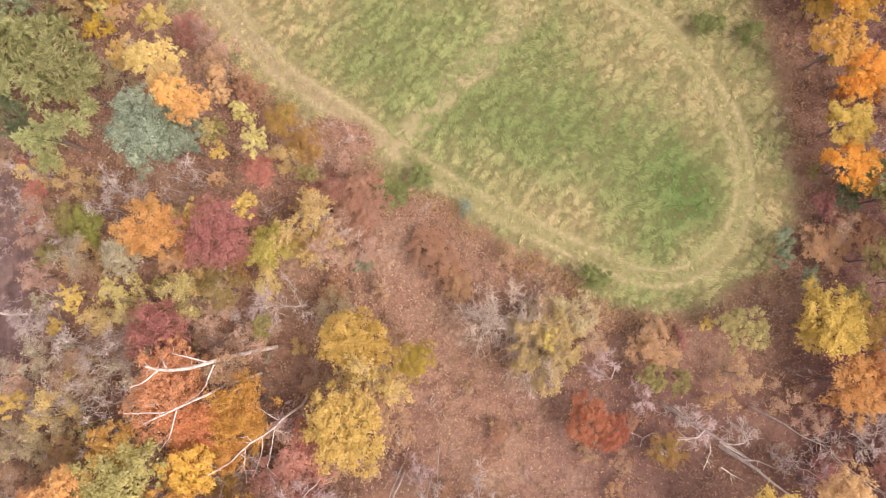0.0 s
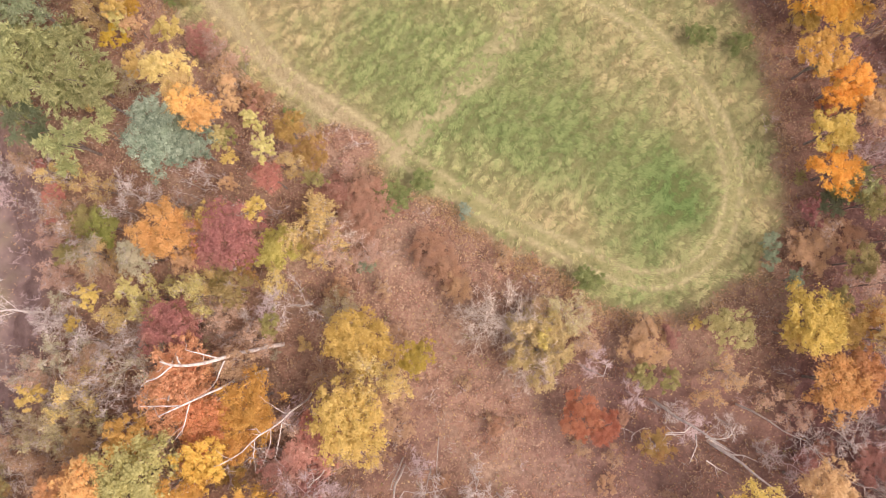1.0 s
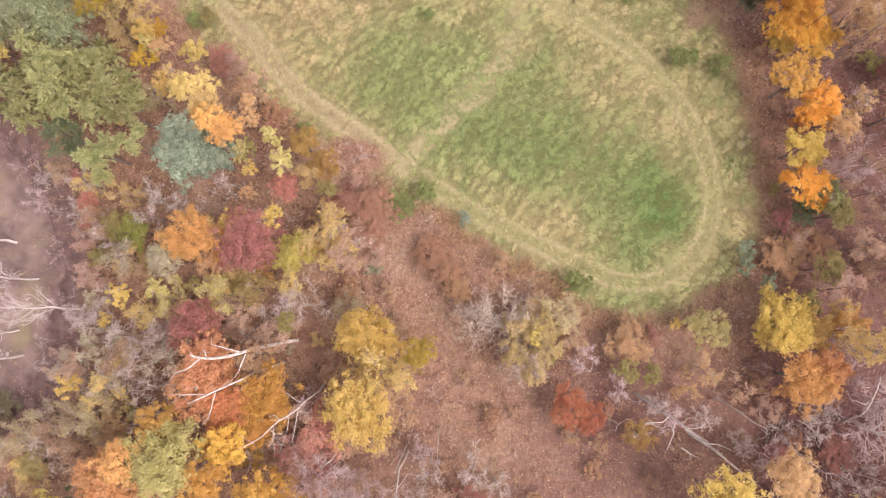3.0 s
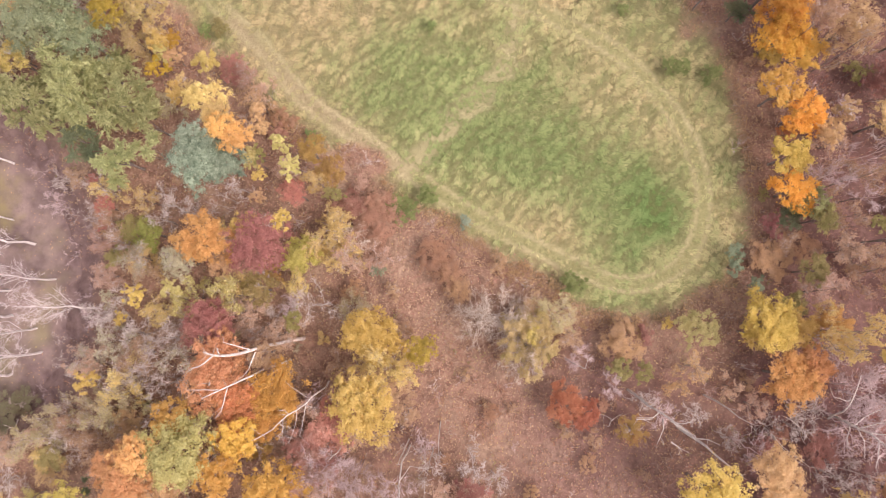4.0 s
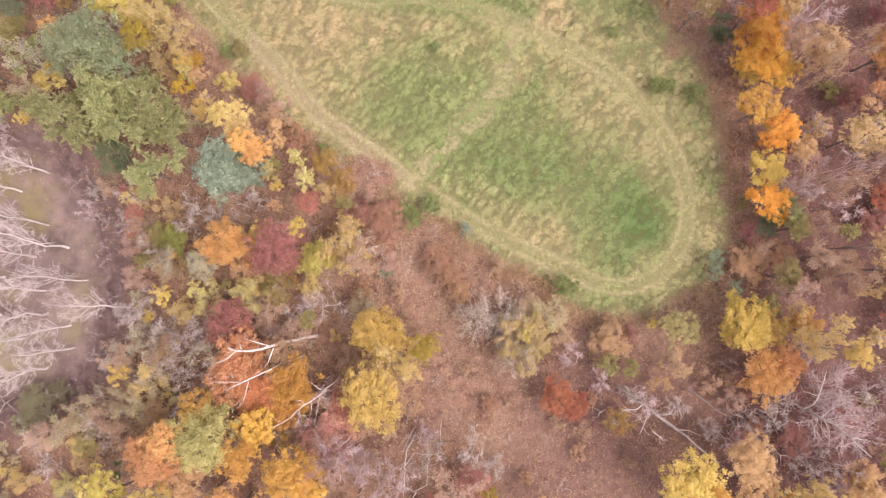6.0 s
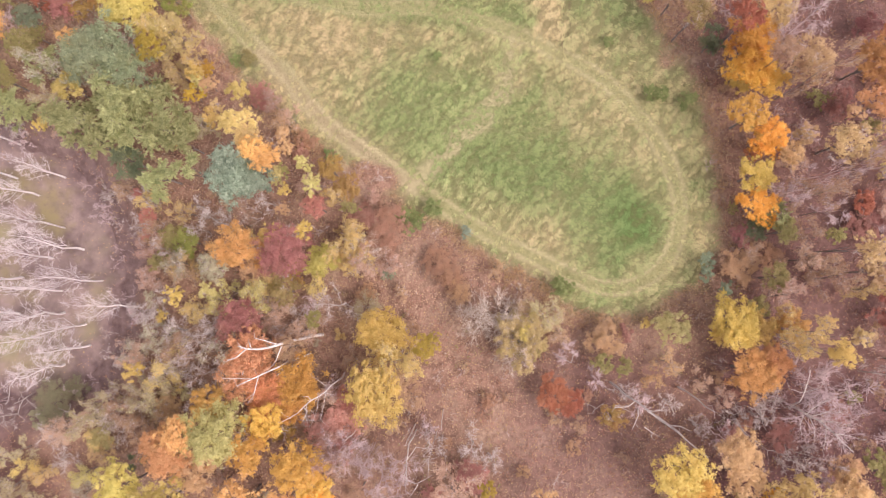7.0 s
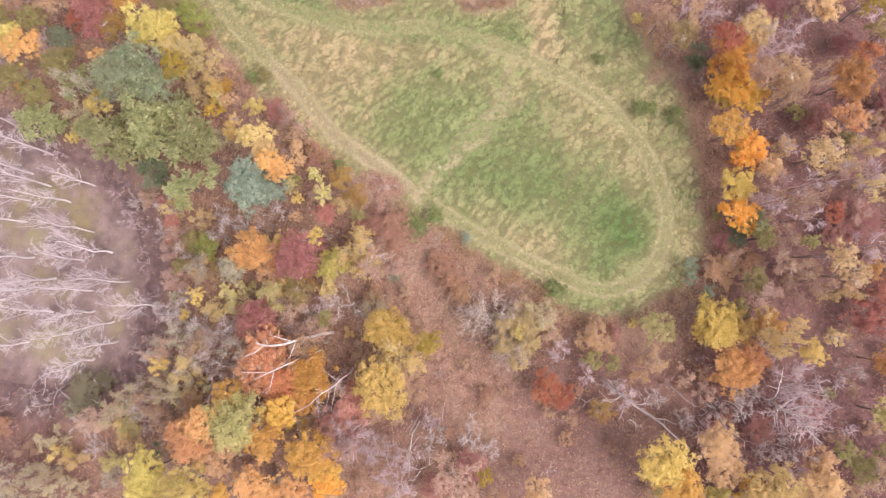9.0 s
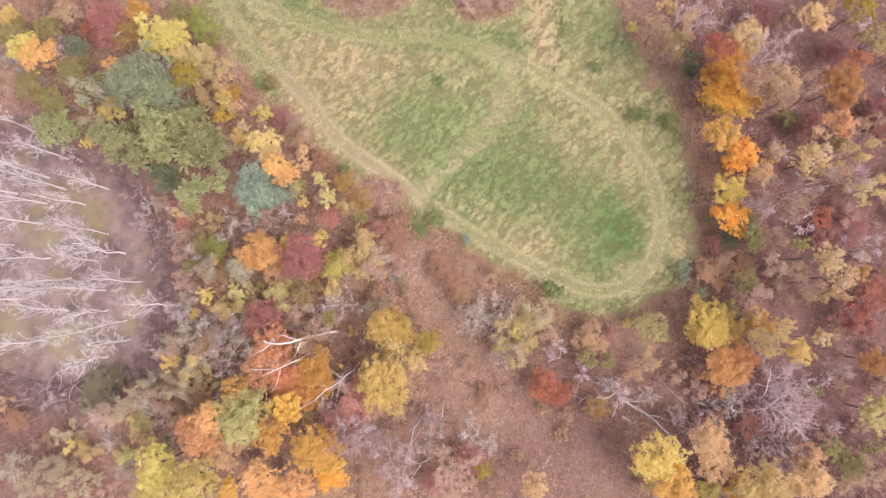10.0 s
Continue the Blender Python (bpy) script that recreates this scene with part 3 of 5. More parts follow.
def build_undergrowth(name, label, tones, seed, count, where, height, leafy=9, stems=2):
    """A thicket of small stems with leaves on them, wherever the given function allows."""
    rng = np.random.default_rng(seed)
    x, y = scatter(count, rng)
    keep = (meadow_depth(x, y) < -0.15) & (shore_depth(x, y) < 2.4) & (where(x, y) > rng.random(len(x)))
    x, y = x[keep], y[keep]
    z, h = ground_z(x, y), height * rng.uniform(0.5, 1.3, len(x))
    root = np.stack([x, y, z - 0.03], 1)
    a = np.repeat(root, stems, 0)
    hh = np.repeat(h, stems) * rng.uniform(0.6, 1.1, len(a))
    b = a + np.stack([rng.normal(0, 0.35, len(a)) * hh, rng.normal(0, 0.35, len(a)) * hh, hh], 1)
    sticks = mesh_of("stems", *twigs_of(a, b, np.full(len(a), 0.02), np.full(len(a), 0.007), np.ones(len(a), bool)), TWIG)
    p = np.repeat(root, leafy, 0)
    hh = np.repeat(h, leafy)
    p = p + np.stack([rng.normal(0, 0.34, len(p)) * hh, rng.normal(0, 0.34, len(p)) * hh, hh * rng.uniform(0.15, 1.05, len(p))], 1)
    v, q = leaf_blades(p, rng.normal(size=(len(p), 3)) + [0, 0, 1.2], rng.uniform(0.07, 0.2, len(p)), rng)
    thing = tagged(new(name), label, "undergrowth", kind="stuff")
    tagged(part("stems", sticks, thing), kind="stuff")
    tagged(part("leaves", mesh_of("leaves", v, q, LEAVES[tones], {"tuft": np.repeat(rng.random(len(x)), 3 * leafy)}), thing), kind="stuff")


def build_litter(name, label, tones, seed, count, test, lift):
    rng = np.random.default_rng(seed)
    x, y = scatter(count, rng)
    keep = test(x, y, rng)
    x, y = x[keep], y[keep]
    z = lift(x, y)
    v, q = leaf_blades(np.stack([x, y, z], 1), rng.normal(0, 0.3, (len(x), 3)) + [0, 0, 1], rng.uniform(0.1, 0.24, len(x)), rng, 0.9)
    tagged(new(name, mesh_of(name, v, q, LEAVES[tones], {"tuft": np.repeat(rng.random(len(x)), 3)})), label, "fallen leaves", kind="stuff")


build_ground()
build_water()
build_grass()
wood = lambda s, lo, hi: (lambda x, y: ramp(cloud(x + s, y - s, 6.0), lo, hi))
build_undergrowth("undergrowth", "brown leafless thicket of brambles on leaf litter", "scrubrust", 31, 13000, wood(5, 0.25, 0.65), 0.55)
build_undergrowth("undergrowth", "dark red-brown low thicket", "scrubred", 32, 9000, wood(47, 0.42, 0.72), 0.7)
build_undergrowth("undergrowth", "wine-coloured low thicket under the eastern trees", "scrubwine", 35, 5000, lambda x, y: wood(19, 0.3, 0.6)(x, y) * ramp(x, 30, 36), 0.7)
north_brush = lambda x, y: ramp(y, 33, 35) * ramp(-x, -6, -4) * ramp(x, -30, -28) * ramp(cloud(x, y, 1.6), 0.2, 0.5)
build_undergrowth("undergrowth", "mauve-pink leafless brush north of the mown lane", "brushpink", 36, 26000, north_brush, 0.9, 7, 6)
build_undergrowth("undergrowth", "pale tan dry weeds and stems", "tanleaf", 33, 9000, lambda x, y: wood(88, 0.38, 0.7)(x, y) * (1 - 0.7 * ramp(x, 30, 36)), 0.6)
build_undergrowth("undergrowth", "dull green low weeds on the wood's floor", "olive", 34, 4500, lambda x, y: wood(141, 0.5, 0.75)(x, y) * (1 - 0.8 * ramp(x, 28, 34)), 0.5)
build_undergrowth("undergrowth", "pale dry grass and weeds along the meadow's edge", "paleoak", 36, 150000, lambda x, y: ramp(meadow_depth(x, y), -3.2, -0.6) * ramp(cloud(x + 9, y, 5.0), 0.3, 0.6) * (1 - 0.6 * ramp(x, 20, 24)), 0.5)
on_floor = lambda x, y, rng: (meadow_depth(x, y) < 0.2) & (shore_depth(x, y) < -3.5 + 5 * rng.random(len(x)))
build_litter("fallen_leaves", "scattered tan and brown fallen leaves", "tanleaf", 41, 30000, lambda x, y, rng: on_floor(x, y, rng) & (rng.random(len(x)) > 0.75 * ramp(x, 28, 36)), lambda x, y: ground_z(x, y) + 0.04)
build_litter("fallen_leaves", "scattered russet fallen leaves", "scrubred", 42, 26000, on_floor, lambda x, y: ground_z(x, y) + 0.04)
build_litter("fallen_leaves", "scattered pale straw-coloured fallen leaves", "paleoak", 45, 15000, lambda x, y, rng: on_floor(x, y, rng) & (rng.random(len(x)) > 0.7 * ramp(x, 28, 36)), lambda x, y: ground_z(x, y) + 0.05)
build_litter("floating_leaves", "brown leaves floating along the pond's edge", "scrubrust", 44, 60000,
             lambda x, y, rng: (shore_depth(x, y) > 2.3) & (shore_depth(x, y) < 2.4 + 6.0 * rng.random(len(x)) ** 2.5), lambda x, y: np.full(len(x), WATER + 0.012))
build_litter("floating_leaves", "yellow leaves floating on the pond", "yellow", 43, 900,
             lambda x, y, rng: (shore_depth(x, y) > 3.0) & (shore_depth(x, y) < 5 + 16 * rng.random(len(x)) ** 2), lambda x, y: np.full(len(x), WATER + 0.012))


# ---------------------------------------------------------------- trees and shrubs
def crown_mesh(name, tones, rng, radius, height, base, lobes, clumps, leaves, leaf, feather=False, dome=False):
    """A crown of leaves in clumps round a few great limbs. Gives the mesh and the limbs' ends."""
    turn = rng.uniform(0, 2 * math.pi)
    deep = height - base
    ends, girth = [], []
    for k in range(lobes):
        a = turn + 2.4 * k
        out = radius * math.sqrt(k / lobes) * (rng.uniform(0.5, 0.62) if dome else rng.uniform(0.60, 0.78))
        g = radius * (rng.uniform(0.18, 0.28) if feather else rng.uniform(0.42, 0.52) if dome else rng.uniform(0.33, 0.48))
        rise = base + deep * (0.72 - 0.42 * (out / radius) ** 2) + rng.normal(0, 0.2 if feather else 0.06) * deep
        ends.append((out * math.cos(a), out * math.sin(a), rise))
        girth.append(g)
    ends, girth = np.array(ends), np.array(girth)
    if feather:
        clumps = max(9, int(clumps * 0.13))
    which = rng.integers(0, lobes, clumps)
    d = unit(rng.normal(size=(clumps, 3)) + [0, 0, 0.65])
    d[:, :2] += 0.35 * unit(ends[which][:, :2] + 1e-6)
    centre = ends[which] + d * (girth[which] * rng.uniform(0.55, 1.0, clumps))[:, None] * [1, 1, 0.3 * deep / radius]
    size = radius * (rng.uniform(0.2, 0.36, clumps) if feather else rng.uniform(0.07, 0.17, clumps))
    per = rng.multinomial(leaves, size ** 2 / (size ** 2).sum())
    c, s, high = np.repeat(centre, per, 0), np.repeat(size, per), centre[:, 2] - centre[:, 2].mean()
    # higher clumps paler: light on the crown's top put into leaf tone
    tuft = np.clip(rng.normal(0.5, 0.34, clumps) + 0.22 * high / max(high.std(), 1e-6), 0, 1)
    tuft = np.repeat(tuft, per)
    w = unit(rng.normal(size=(len(c), 3)) + [0, 0, 0.6])
    far = np.where(rng.random(len(c)) < 0.14, rng.uniform(1.1, 2.0, len(c)), rng.uniform(0.2, 1.15, len(c)))
    p = c + w * (s * far)[:, None] * [1, 1, 0.75]
    facing = w * 0.5 + rng.normal(0, 0.34, w.shape) + [0, 0, 1.0]
    if feather:
        # each tuft sends out a dozen drooping sprays with narrow leaves along them
        sprays = unit(rng.normal(size=(clumps, 12, 3)) * [1, 1, 0.3] + [0, 0, 0.22])
        ray = sprays[np.repeat(np.arange(clumps), per), rng.integers(0, 12, len(c))]
        out = s * rng.uniform(0.1, 1.25, len(c))
        p = c + ray * out[:, None] + rng.normal(0, 0.075, p.shape) * s[:, None] - np.stack([0 * s, 0 * s, 0.3 * out ** 2 / s], 1)
        ray = unit(ray + rng.normal(0, 0.35, ray.shape))
        v, q = leaf_blades(p, facing, leaf * 2.0 * rng.lognormal(0, 0.3, len(p)), rng, 0.3, ray)
        # spray roots darker, tips paler: shade of the gaps put into leaf tone
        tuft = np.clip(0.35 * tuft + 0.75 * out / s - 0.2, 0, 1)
    else:
        v, q = leaf_blades(p, facing, leaf * rng.lognormal(0, 0.35, len(p)), rng, 1.0)
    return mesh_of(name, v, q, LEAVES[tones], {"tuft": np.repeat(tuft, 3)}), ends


def trunk_mesh(ends, base, thick, rng, bark):
    """The trunk and its great limbs, a mesh each."""
    top = Vector((0, 0, base + 0.3 * (ends[0][2] - base)))
    pieces = [tube([(0, 0, -0.25), (rng.normal(0, 0.03), rng.normal(0, 0.03), base * 0.5), tuple(top)], [thick * 1.25, thick, thick * 0.8], 7)]
    for e in ends[:6]:
        a, b = Vector((0, 0, base * rng.uniform(0.75, 1.0))), Vector(e)
        m = a.lerp(b, 0.5) + Vector((rng.normal(0, 0.12), rng.normal(0, 0.12), 0.2))
        pieces.append(tube([a, m, b], [thick * 0.6, thick * 0.4, thick * 0.12], 5))
    return [(title, smooth_faces(mesh_of(title, *piece, bark))) for title, piece in zip(["trunk"] + ["limb"] * 6, pieces)]


def skeleton(rng, radius, height, limbs=6, boughs=6, sprays=6, fine=2, slim=1.0, low=0.25, rise=(0.3, 0.9), share=0.55, twig=1.0):
    """Branches of a leafless tree by order: trunk and limbs, then boughs and twigs; and the twigs' ends."""
    thick = 0.022 * height * slim
    big, small, tips, arms = [], [], [], []

    def line(into, a, b, ra, rb, bend):
        m = a.lerp(b, 0.5) + Vector(rng.normal(0, 1, 3)) * bend * (b - a).length
        into.append((a, m, ra, (ra + rb) / 2))
        into.append((m, b, (ra + rb) / 2, rb))
        return m

    top = Vector((rng.normal(0, 0.06) * radius, rng.normal(0, 0.06) * radius, height))
    root = Vector((0, 0, -0.25))
    stem = [root.lerp(top, k / 5) + Vector((rng.normal(0, 0.05 * radius), rng.normal(0, 0.05 * radius), 0)) * (k > 0) for k in range(6)]
    for k in range(5):
        big.append((stem[k], stem[k + 1], thick * (1 - k * 0.18), thick * (1 - (k + 1) * 0.18)))
    turn = rng.uniform(0, 6.28)
    for i in range(limbs):
        s = low + (0.9 - low) * i / max(limbs - 1, 1) * rng.uniform(0.9, 1.05)
        a = root.lerp(top, min(s, 0.95))
        w = turn + i * 2.4 + rng.normal(0, 0.3)
        out = radius * (1.0 - 0.55 * s) * rng.uniform(0.75, 1.15)
        b = a + Vector((math.cos(w) * out, math.sin(w) * out, out * rng.uniform(*rise)))
        r = thick * (1 - 0.75 * s) * share
        arms.append([])
        line(arms[-1], a, b, r, r * 0.3, 0.08)
        for j in range(boughs):
            k = 0.25 + 0.75 * j / boughs
            c = a.lerp(b, k)
            d = unit(np.array(b - a)) * 0.7 + rng.normal(0, 0.62, 3) + [0, 0, 0.15]
            e = c + Vector(unit(d)) * radius * rng.uniform(0.22, 0.42) * (1.1 - 0.5 * k)
            line(small, c, e, r * 0.36, r * 0.13, 0.1)
            for q in range(sprays):
                u = c.lerp(e, 0.2 + 0.8 * q / sprays)
                d2 = unit(d) * 0.8 + rng.normal(0, 0.6, 3) + [0, 0, 0.1]
                t = u + Vector(unit(d2)) * radius * rng.uniform(0.13, 0.27)
                small.append((u, t, (min(r * 0.13, 0.012) + 0.013) * twig, 0.0))
                tips.append(t)
                for _ in range(fine):
                    g = u.lerp(t, rng.uniform(0.3, 0.9))
                    h = g + Vector(unit(d2 + rng.normal(0, 0.7, 3))) * radius * rng.uniform(0.08, 0.16)
                    small.append((g, h, 0.017 * twig, 0.0))
                    tips.append(h)
    pack = lambda rows: rods([r[0] for r in rows], [r[1] for r in rows], np.array([r[2] for r in rows]), np.array([r[3] for r in rows]))
    ra, rb = np.array([r[2] for r in small]), np.array([r[3] for r in small])
    fine_wood = twigs_of(np.array([tuple(r[0]) for r in small]), np.array([tuple(r[1]) for r in small]), ra, rb, rb == 0)
    return pack(big), fine_wood, np.array([tuple(t) for t in tips]), [pack(arm) for arm in arms]


STOCK = {}
LABELS = {
    "yellow": "tree with bright yellow autumn leaves", "goldy": "tree with deep golden autumn leaves", "gold": "tree with orange-gold autumn leaves",
    "goldolive": "tree with olive-gold autumn leaves", "orange": "tree with vivid orange autumn leaves", "peach": "tree with pale peach-orange leaves",
    "orangepeach": "tree with soft orange and pink autumn leaves", "rust": "tree with rust-orange autumn leaves", "rustgold": "tree with brown-gold autumn leaves",
    "rustolive": "tree with brown and olive thinning leaves", "orangered": "tree with orange-red autumn leaves", "red": "tree with dusky red autumn leaves",
    "pinkcoral": "tree with faded coral-pink leaves", "redmauve": "tree with dull crimson autumn leaves", "olive": "small tree with dull olive-green leaves", "olivesage": "tree with pale olive-green leaves turning yellow",
    "olivetan": "small tree with olive and tan leaves", "olivegold": "narrow tree with yellow-olive leaves", "yellowgreen": "tree with yellow-green autumn leaves",
    "lime": "small tree with fresh yellow-green leaves", "feather": "willow-like tree with feathery olive-green foliage", "spruce_green": "dark green low evergreen tree",
    "blue": "evergreen tree with dense grey-green foliage", "yellowlime": "tree with light yellow-green autumn leaves", "tangerine": "tree with soft tangerine autumn leaves", "goldyellow": "tree with warm golden-yellow leaves",
    "pondweed": "low dull green bush on the pond's bank", "teal": "evergreen tree with dense blue-green foliage", "sage": "tree with sparse grey-green leaves", "tanleaf": "tree with thin pale tan leaves", "coral": "tree with coral-orange autumn leaves", "paleoak": "tree with pale straw-yellow thinning leaves",
    "bush": "round green bush on the meadow's edge", "scrubred": "low red-brown shrub in the wood", "scrubpink": "low pinkish-red shrub in the wood", "scrubwine": "low wine-red shrub in the wood", "scrubrust": "low rust-brown shrub in the wood",
    "scrubred2": "low scarlet-brown shrub in the wood", "bare": "leafless grey-brown tree with fine twigs", "barepink": "leafless tree with mauve-grey fine twigs",
    "sparse_yellow": "half-bare tree with few yellow leaves", "sparse_tan": "half-bare tree with few tan leaves", "sparse_orange": "half-bare tree with few orange leaves",
    "sparse_pink": "half-bare tree with pinkish thin leaves", "sparse_olive": "half-bare tree speckled with olive-yellow leaves", "sparse_lime": "thin tree speckled with yellow-green leaves", "sparse_sage": "half-bare tree with grey-green thin leaves", "sparse_straw": "half-bare tree with straw-coloured thin leaves", "sparse_gold": "thin tree speckled with golden leaves",
    "tangold": "tree with muted tan-gold leaves", "amber": "tree with amber-brown autumn leaves", "lemon": "tree with clear lemon-yellow leaves", "paleyellow": "tree with pale creamy-yellow autumn leaves", "apricot": "tree with bright apricot-orange leaves", "bluepale": "broad evergreen tree with pale grey-green foliage", "browngold": "tree with dull brown-gold leaves", "bare_cream": "leafless spreading tree with cream-coloured twigs", "palebare": "tall leafless tree with pale bark at the pond",
}


def stock(species, size, variant):
    """The part meshes of one kind of plant at its nominal radius and height."""
    key = (species, size, variant)
    if key in STOCK:
        return STOCK[key]
    rng = np.random.default_rng(sum(map(ord, species)) * 17 + size * 5 + variant)
    radius, height = ((1.15, 2.6), (2.2, 6.5), (3.1, 8.5))[size]
    tall = 14.0 if species == "palebare" else height
    if species in ("bare", "barepink", "palebare", "bare_cream") or species.startswith("sparse"):
        bark, twig = {"barepink": (TWIG_PINK, TWIG_PINK), "palebare": (PALE, PALE_TWIG), "bare": (LIMB, TWIG), "bare_cream": (CREAM_TWIG, CREAM_TWIG)}.get(species, (BARK, TWIG))
        n = (4, 7, 7)[size]
        if species == "palebare":
            big, small, tips, arms = skeleton(rng, radius * 0.95, tall * 0.9, 18, 6, 5, 2, 0.66, 0.3, (1.1, 2.8), 0.27, 0.62)
        elif species == "bare_cream":
            big, small, tips, arms = skeleton(rng, radius, height * 0.9, 12, 8, 5, 3, 0.6, 0.06, (0.25, 0.8), 0.34, 0.85)
        else:
            big, small, tips, arms = skeleton(rng, radius, height * 0.95, n, n, (6 if species == "barepink" else 5) if size else 3, (4 if species == "barepink" else 2 if species == "bare" else 1) if size else 1, 0.6 if species == "barepink" else 0.8, 0.12, (0.35, 1.0), 0.42, 0.95 if species == "barepink" else 1.0)
        parts = [("trunk", mesh_of("trunk", *big, bark)), ("twigwork", mesh_of("twigwork", *small, twig))]
        parts += [("limb", mesh_of("limb", *arm, bark)) for arm in arms]
        if species.startswith("sparse"):
            tone = {"yellow": "paleyellow", "tan": "tanleaf", "orange": "peach", "pink": "pinkleaf", "olive": "strawolive", "lime": "yellowlime", "gold": "goldyellow", "sage": "sage", "straw": "strawsage"}[species[7:]]
            want = int((900, 2800, 5000)[size] * {"olive": 2.6, "lime": 1.4, "gold": 2.2, "yellow": 1.4, "sage": 0.75, "straw": 1.0}.get(species[7:], 1))
            p = tips[rng.integers(0, len(tips), want)] + rng.normal(0, 0.1, (want, 3))
            v, q = leaf_blades(p, rng.normal(size=p.shape) + [0, 0, 1], (0.105, 0.115, 0.125)[size] * rng.lognormal(0, 0.25, want), rng)
            parts.append(("crown", mesh_of("crown", v, q, LEAVES[tone], {"tuft": np.repeat(rng.uniform(0.2, 1.0, want), 3)})))
    else:
        tone = {"scrubred2": "scarlet"}.get(species, species)
        low = species.startswith("scrub") or species == "bush"
        base = height * (0.06 if low or size == 0 else 0.24)
        feather = species in ("feather", "spruce_green")
        lobes, clumps, leaves, leaf = ((7, 50, 2500, 0.095), (11, 130, 6800, 0.107), (15, 220, 12000, 0.114))[size]
        if species in ("tanleaf", "rustolive", "olivetan", "sage", "paleoak", "bluepale"):
            leaves = int(leaves * 0.7)
        if feather:
            leaves = int(leaves * 1.0)
        if species == "bush":
            leaves, leaf = int(leaves * 1.7), leaf * 0.85
        me, ends = crown_mesh("crown", tone, rng, radius, height, base, lobes, clumps, leaves, leaf, feather, species in ("teal", "blue", "bush", "red", "redmauve", "coral", "orangered", "yellow", "goldyellow"))
        wood = trunk_mesh(ends, base, 0.018 * height, rng, BARK)
        parts = wood[:7 if size == 2 or species in ("teal", "blue") else 4 if size else 1] + [("crown", me)]
        if species in ("tanleaf", "rustolive", "sage", "olivetan", "paleoak"):
            big, small, tips, arms = skeleton(rng, radius * 0.95, height * 0.92, 5, 5, 5, 1, 0.7, 0.3)
            parts.insert(len(parts) - 1, ("twigwork", mesh_of("twigwork", *small, TWIG)))
    STOCK[key] = (radius, tall, parts)
    return STOCK[key]


COUNT = {}


def plant(species, x, y, height, radius):
    """One tree, shrub or bush of a kind, standing at x, y."""
    COUNT[species] = k = COUNT.get(species, -1) + 1
    size = 0 if radius < 1.5 else 1 if radius < 2.55 else 2
    r0, h0, parts = stock(species, size, k % 3)
    low = height < 3.2
    name = "bush" if species == "bush" else "shrub" if low else "bare_tree" if "bare" in species else "evergreen" if species in ("blue", "bluepale", "teal", "spruce_green") else "tree"
    thing = new(name)
    f = radius / r0
    rise = height / (h0 * f)
    lean = 4.0 * math.sin(k * 2.1) if species == "palebare" else 1.5 * math.sin(k * 1.7)
    thing.matrix_basis = pose(x, y, float(ground_z(x, y)), lean, 0.7 * lean, (k * 137.5 + x * 31) % 360) @ Matrix.Diagonal((f, f * (0.92 + 0.16 * ((k * 0.37) % 1)), f, 1))
    label = LABELS[species]
    tagged(thing, label.replace("tree", "shrub") if low else label, "shrub" if low else "tree", group="shrubs" if low else "autumn trees")
    leafy = any(t == "crown" for t, _ in parts) and not species.startswith("sparse")
    stem = None
    for title, mesh in parts:
        # the great limbs belong to the trunk and stretch with it
        piece = tagged(part(title, mesh, stem if title == "limb" else thing), kind="stuff" if title == "twigwork" else "")
        if title == "trunk":
            stem = piece
        if title == "limb":
            continue
        if rise > 1 and leafy and title != "trunk":
            piece.location.z = h0 * (rise - 1)
        else:
            piece.scale.z = rise
    return thing


def dead_tree(trunk, thick, limbs, label="bleached dead tree with broken bare limbs"):
    """A dead, leaning tree of pale bare wood, each great limb a part."""
    x, y, z = trunk[0]
    foot = Vector((x, y, float(ground_z(x, y))))
    thing = tagged(new("dead_tree"), label, "dead tree", group="dead trees")
    thing.location = foot
    rng = np.random.default_rng(len(limbs) * 7 + int(abs(x) * 10))

    def rounded(pts):
        pts = [Vector(p) - foot for p in pts]
        out = []
        for a, b in zip(pts[:-1], pts[1:]):
            out += [a, a.lerp(b, 0.5) + Vector(rng.normal(0, 0.018, 3)) * (b - a).length]
        return out + [pts[-1]]

    def wood(pts, r0, r1, twigs):
        n = len(pts)
        pieces = [tube(pts, [r0 + (r1 - r0) * (k / (n - 1)) ** 0.8 for k in range(n)], 7)]
        for _ in range(twigs):
            k = rng.integers(n // 2, n)
            a = pts[k]
            w = (pts[-1] - pts[0]).normalized() * 0.7 + Vector(rng.normal(0, 0.7, 3))
            far = rng.uniform(0.3, 0.9)
            pieces.append(tube([a, a + w * far * 0.5 + Vector(rng.normal(0, 0.07, 3)), a + w * far], [0.022, 0.016, 0.007], 4))
        return smooth_faces(mesh_of("wood", *joined(pieces), BLEACHED))

    start = [(x, y, foot.z - 0.3)] + [tuple(p) for p in trunk[1:]]
    stem = part("trunk", wood(rounded(start), thick * 0.8, thick * 0.24, 5), thing)
    for pts in limbs:
        part("limb", wood(rounded(pts), thick * 0.32, thick * 0.11, 3), stem)
    return thing



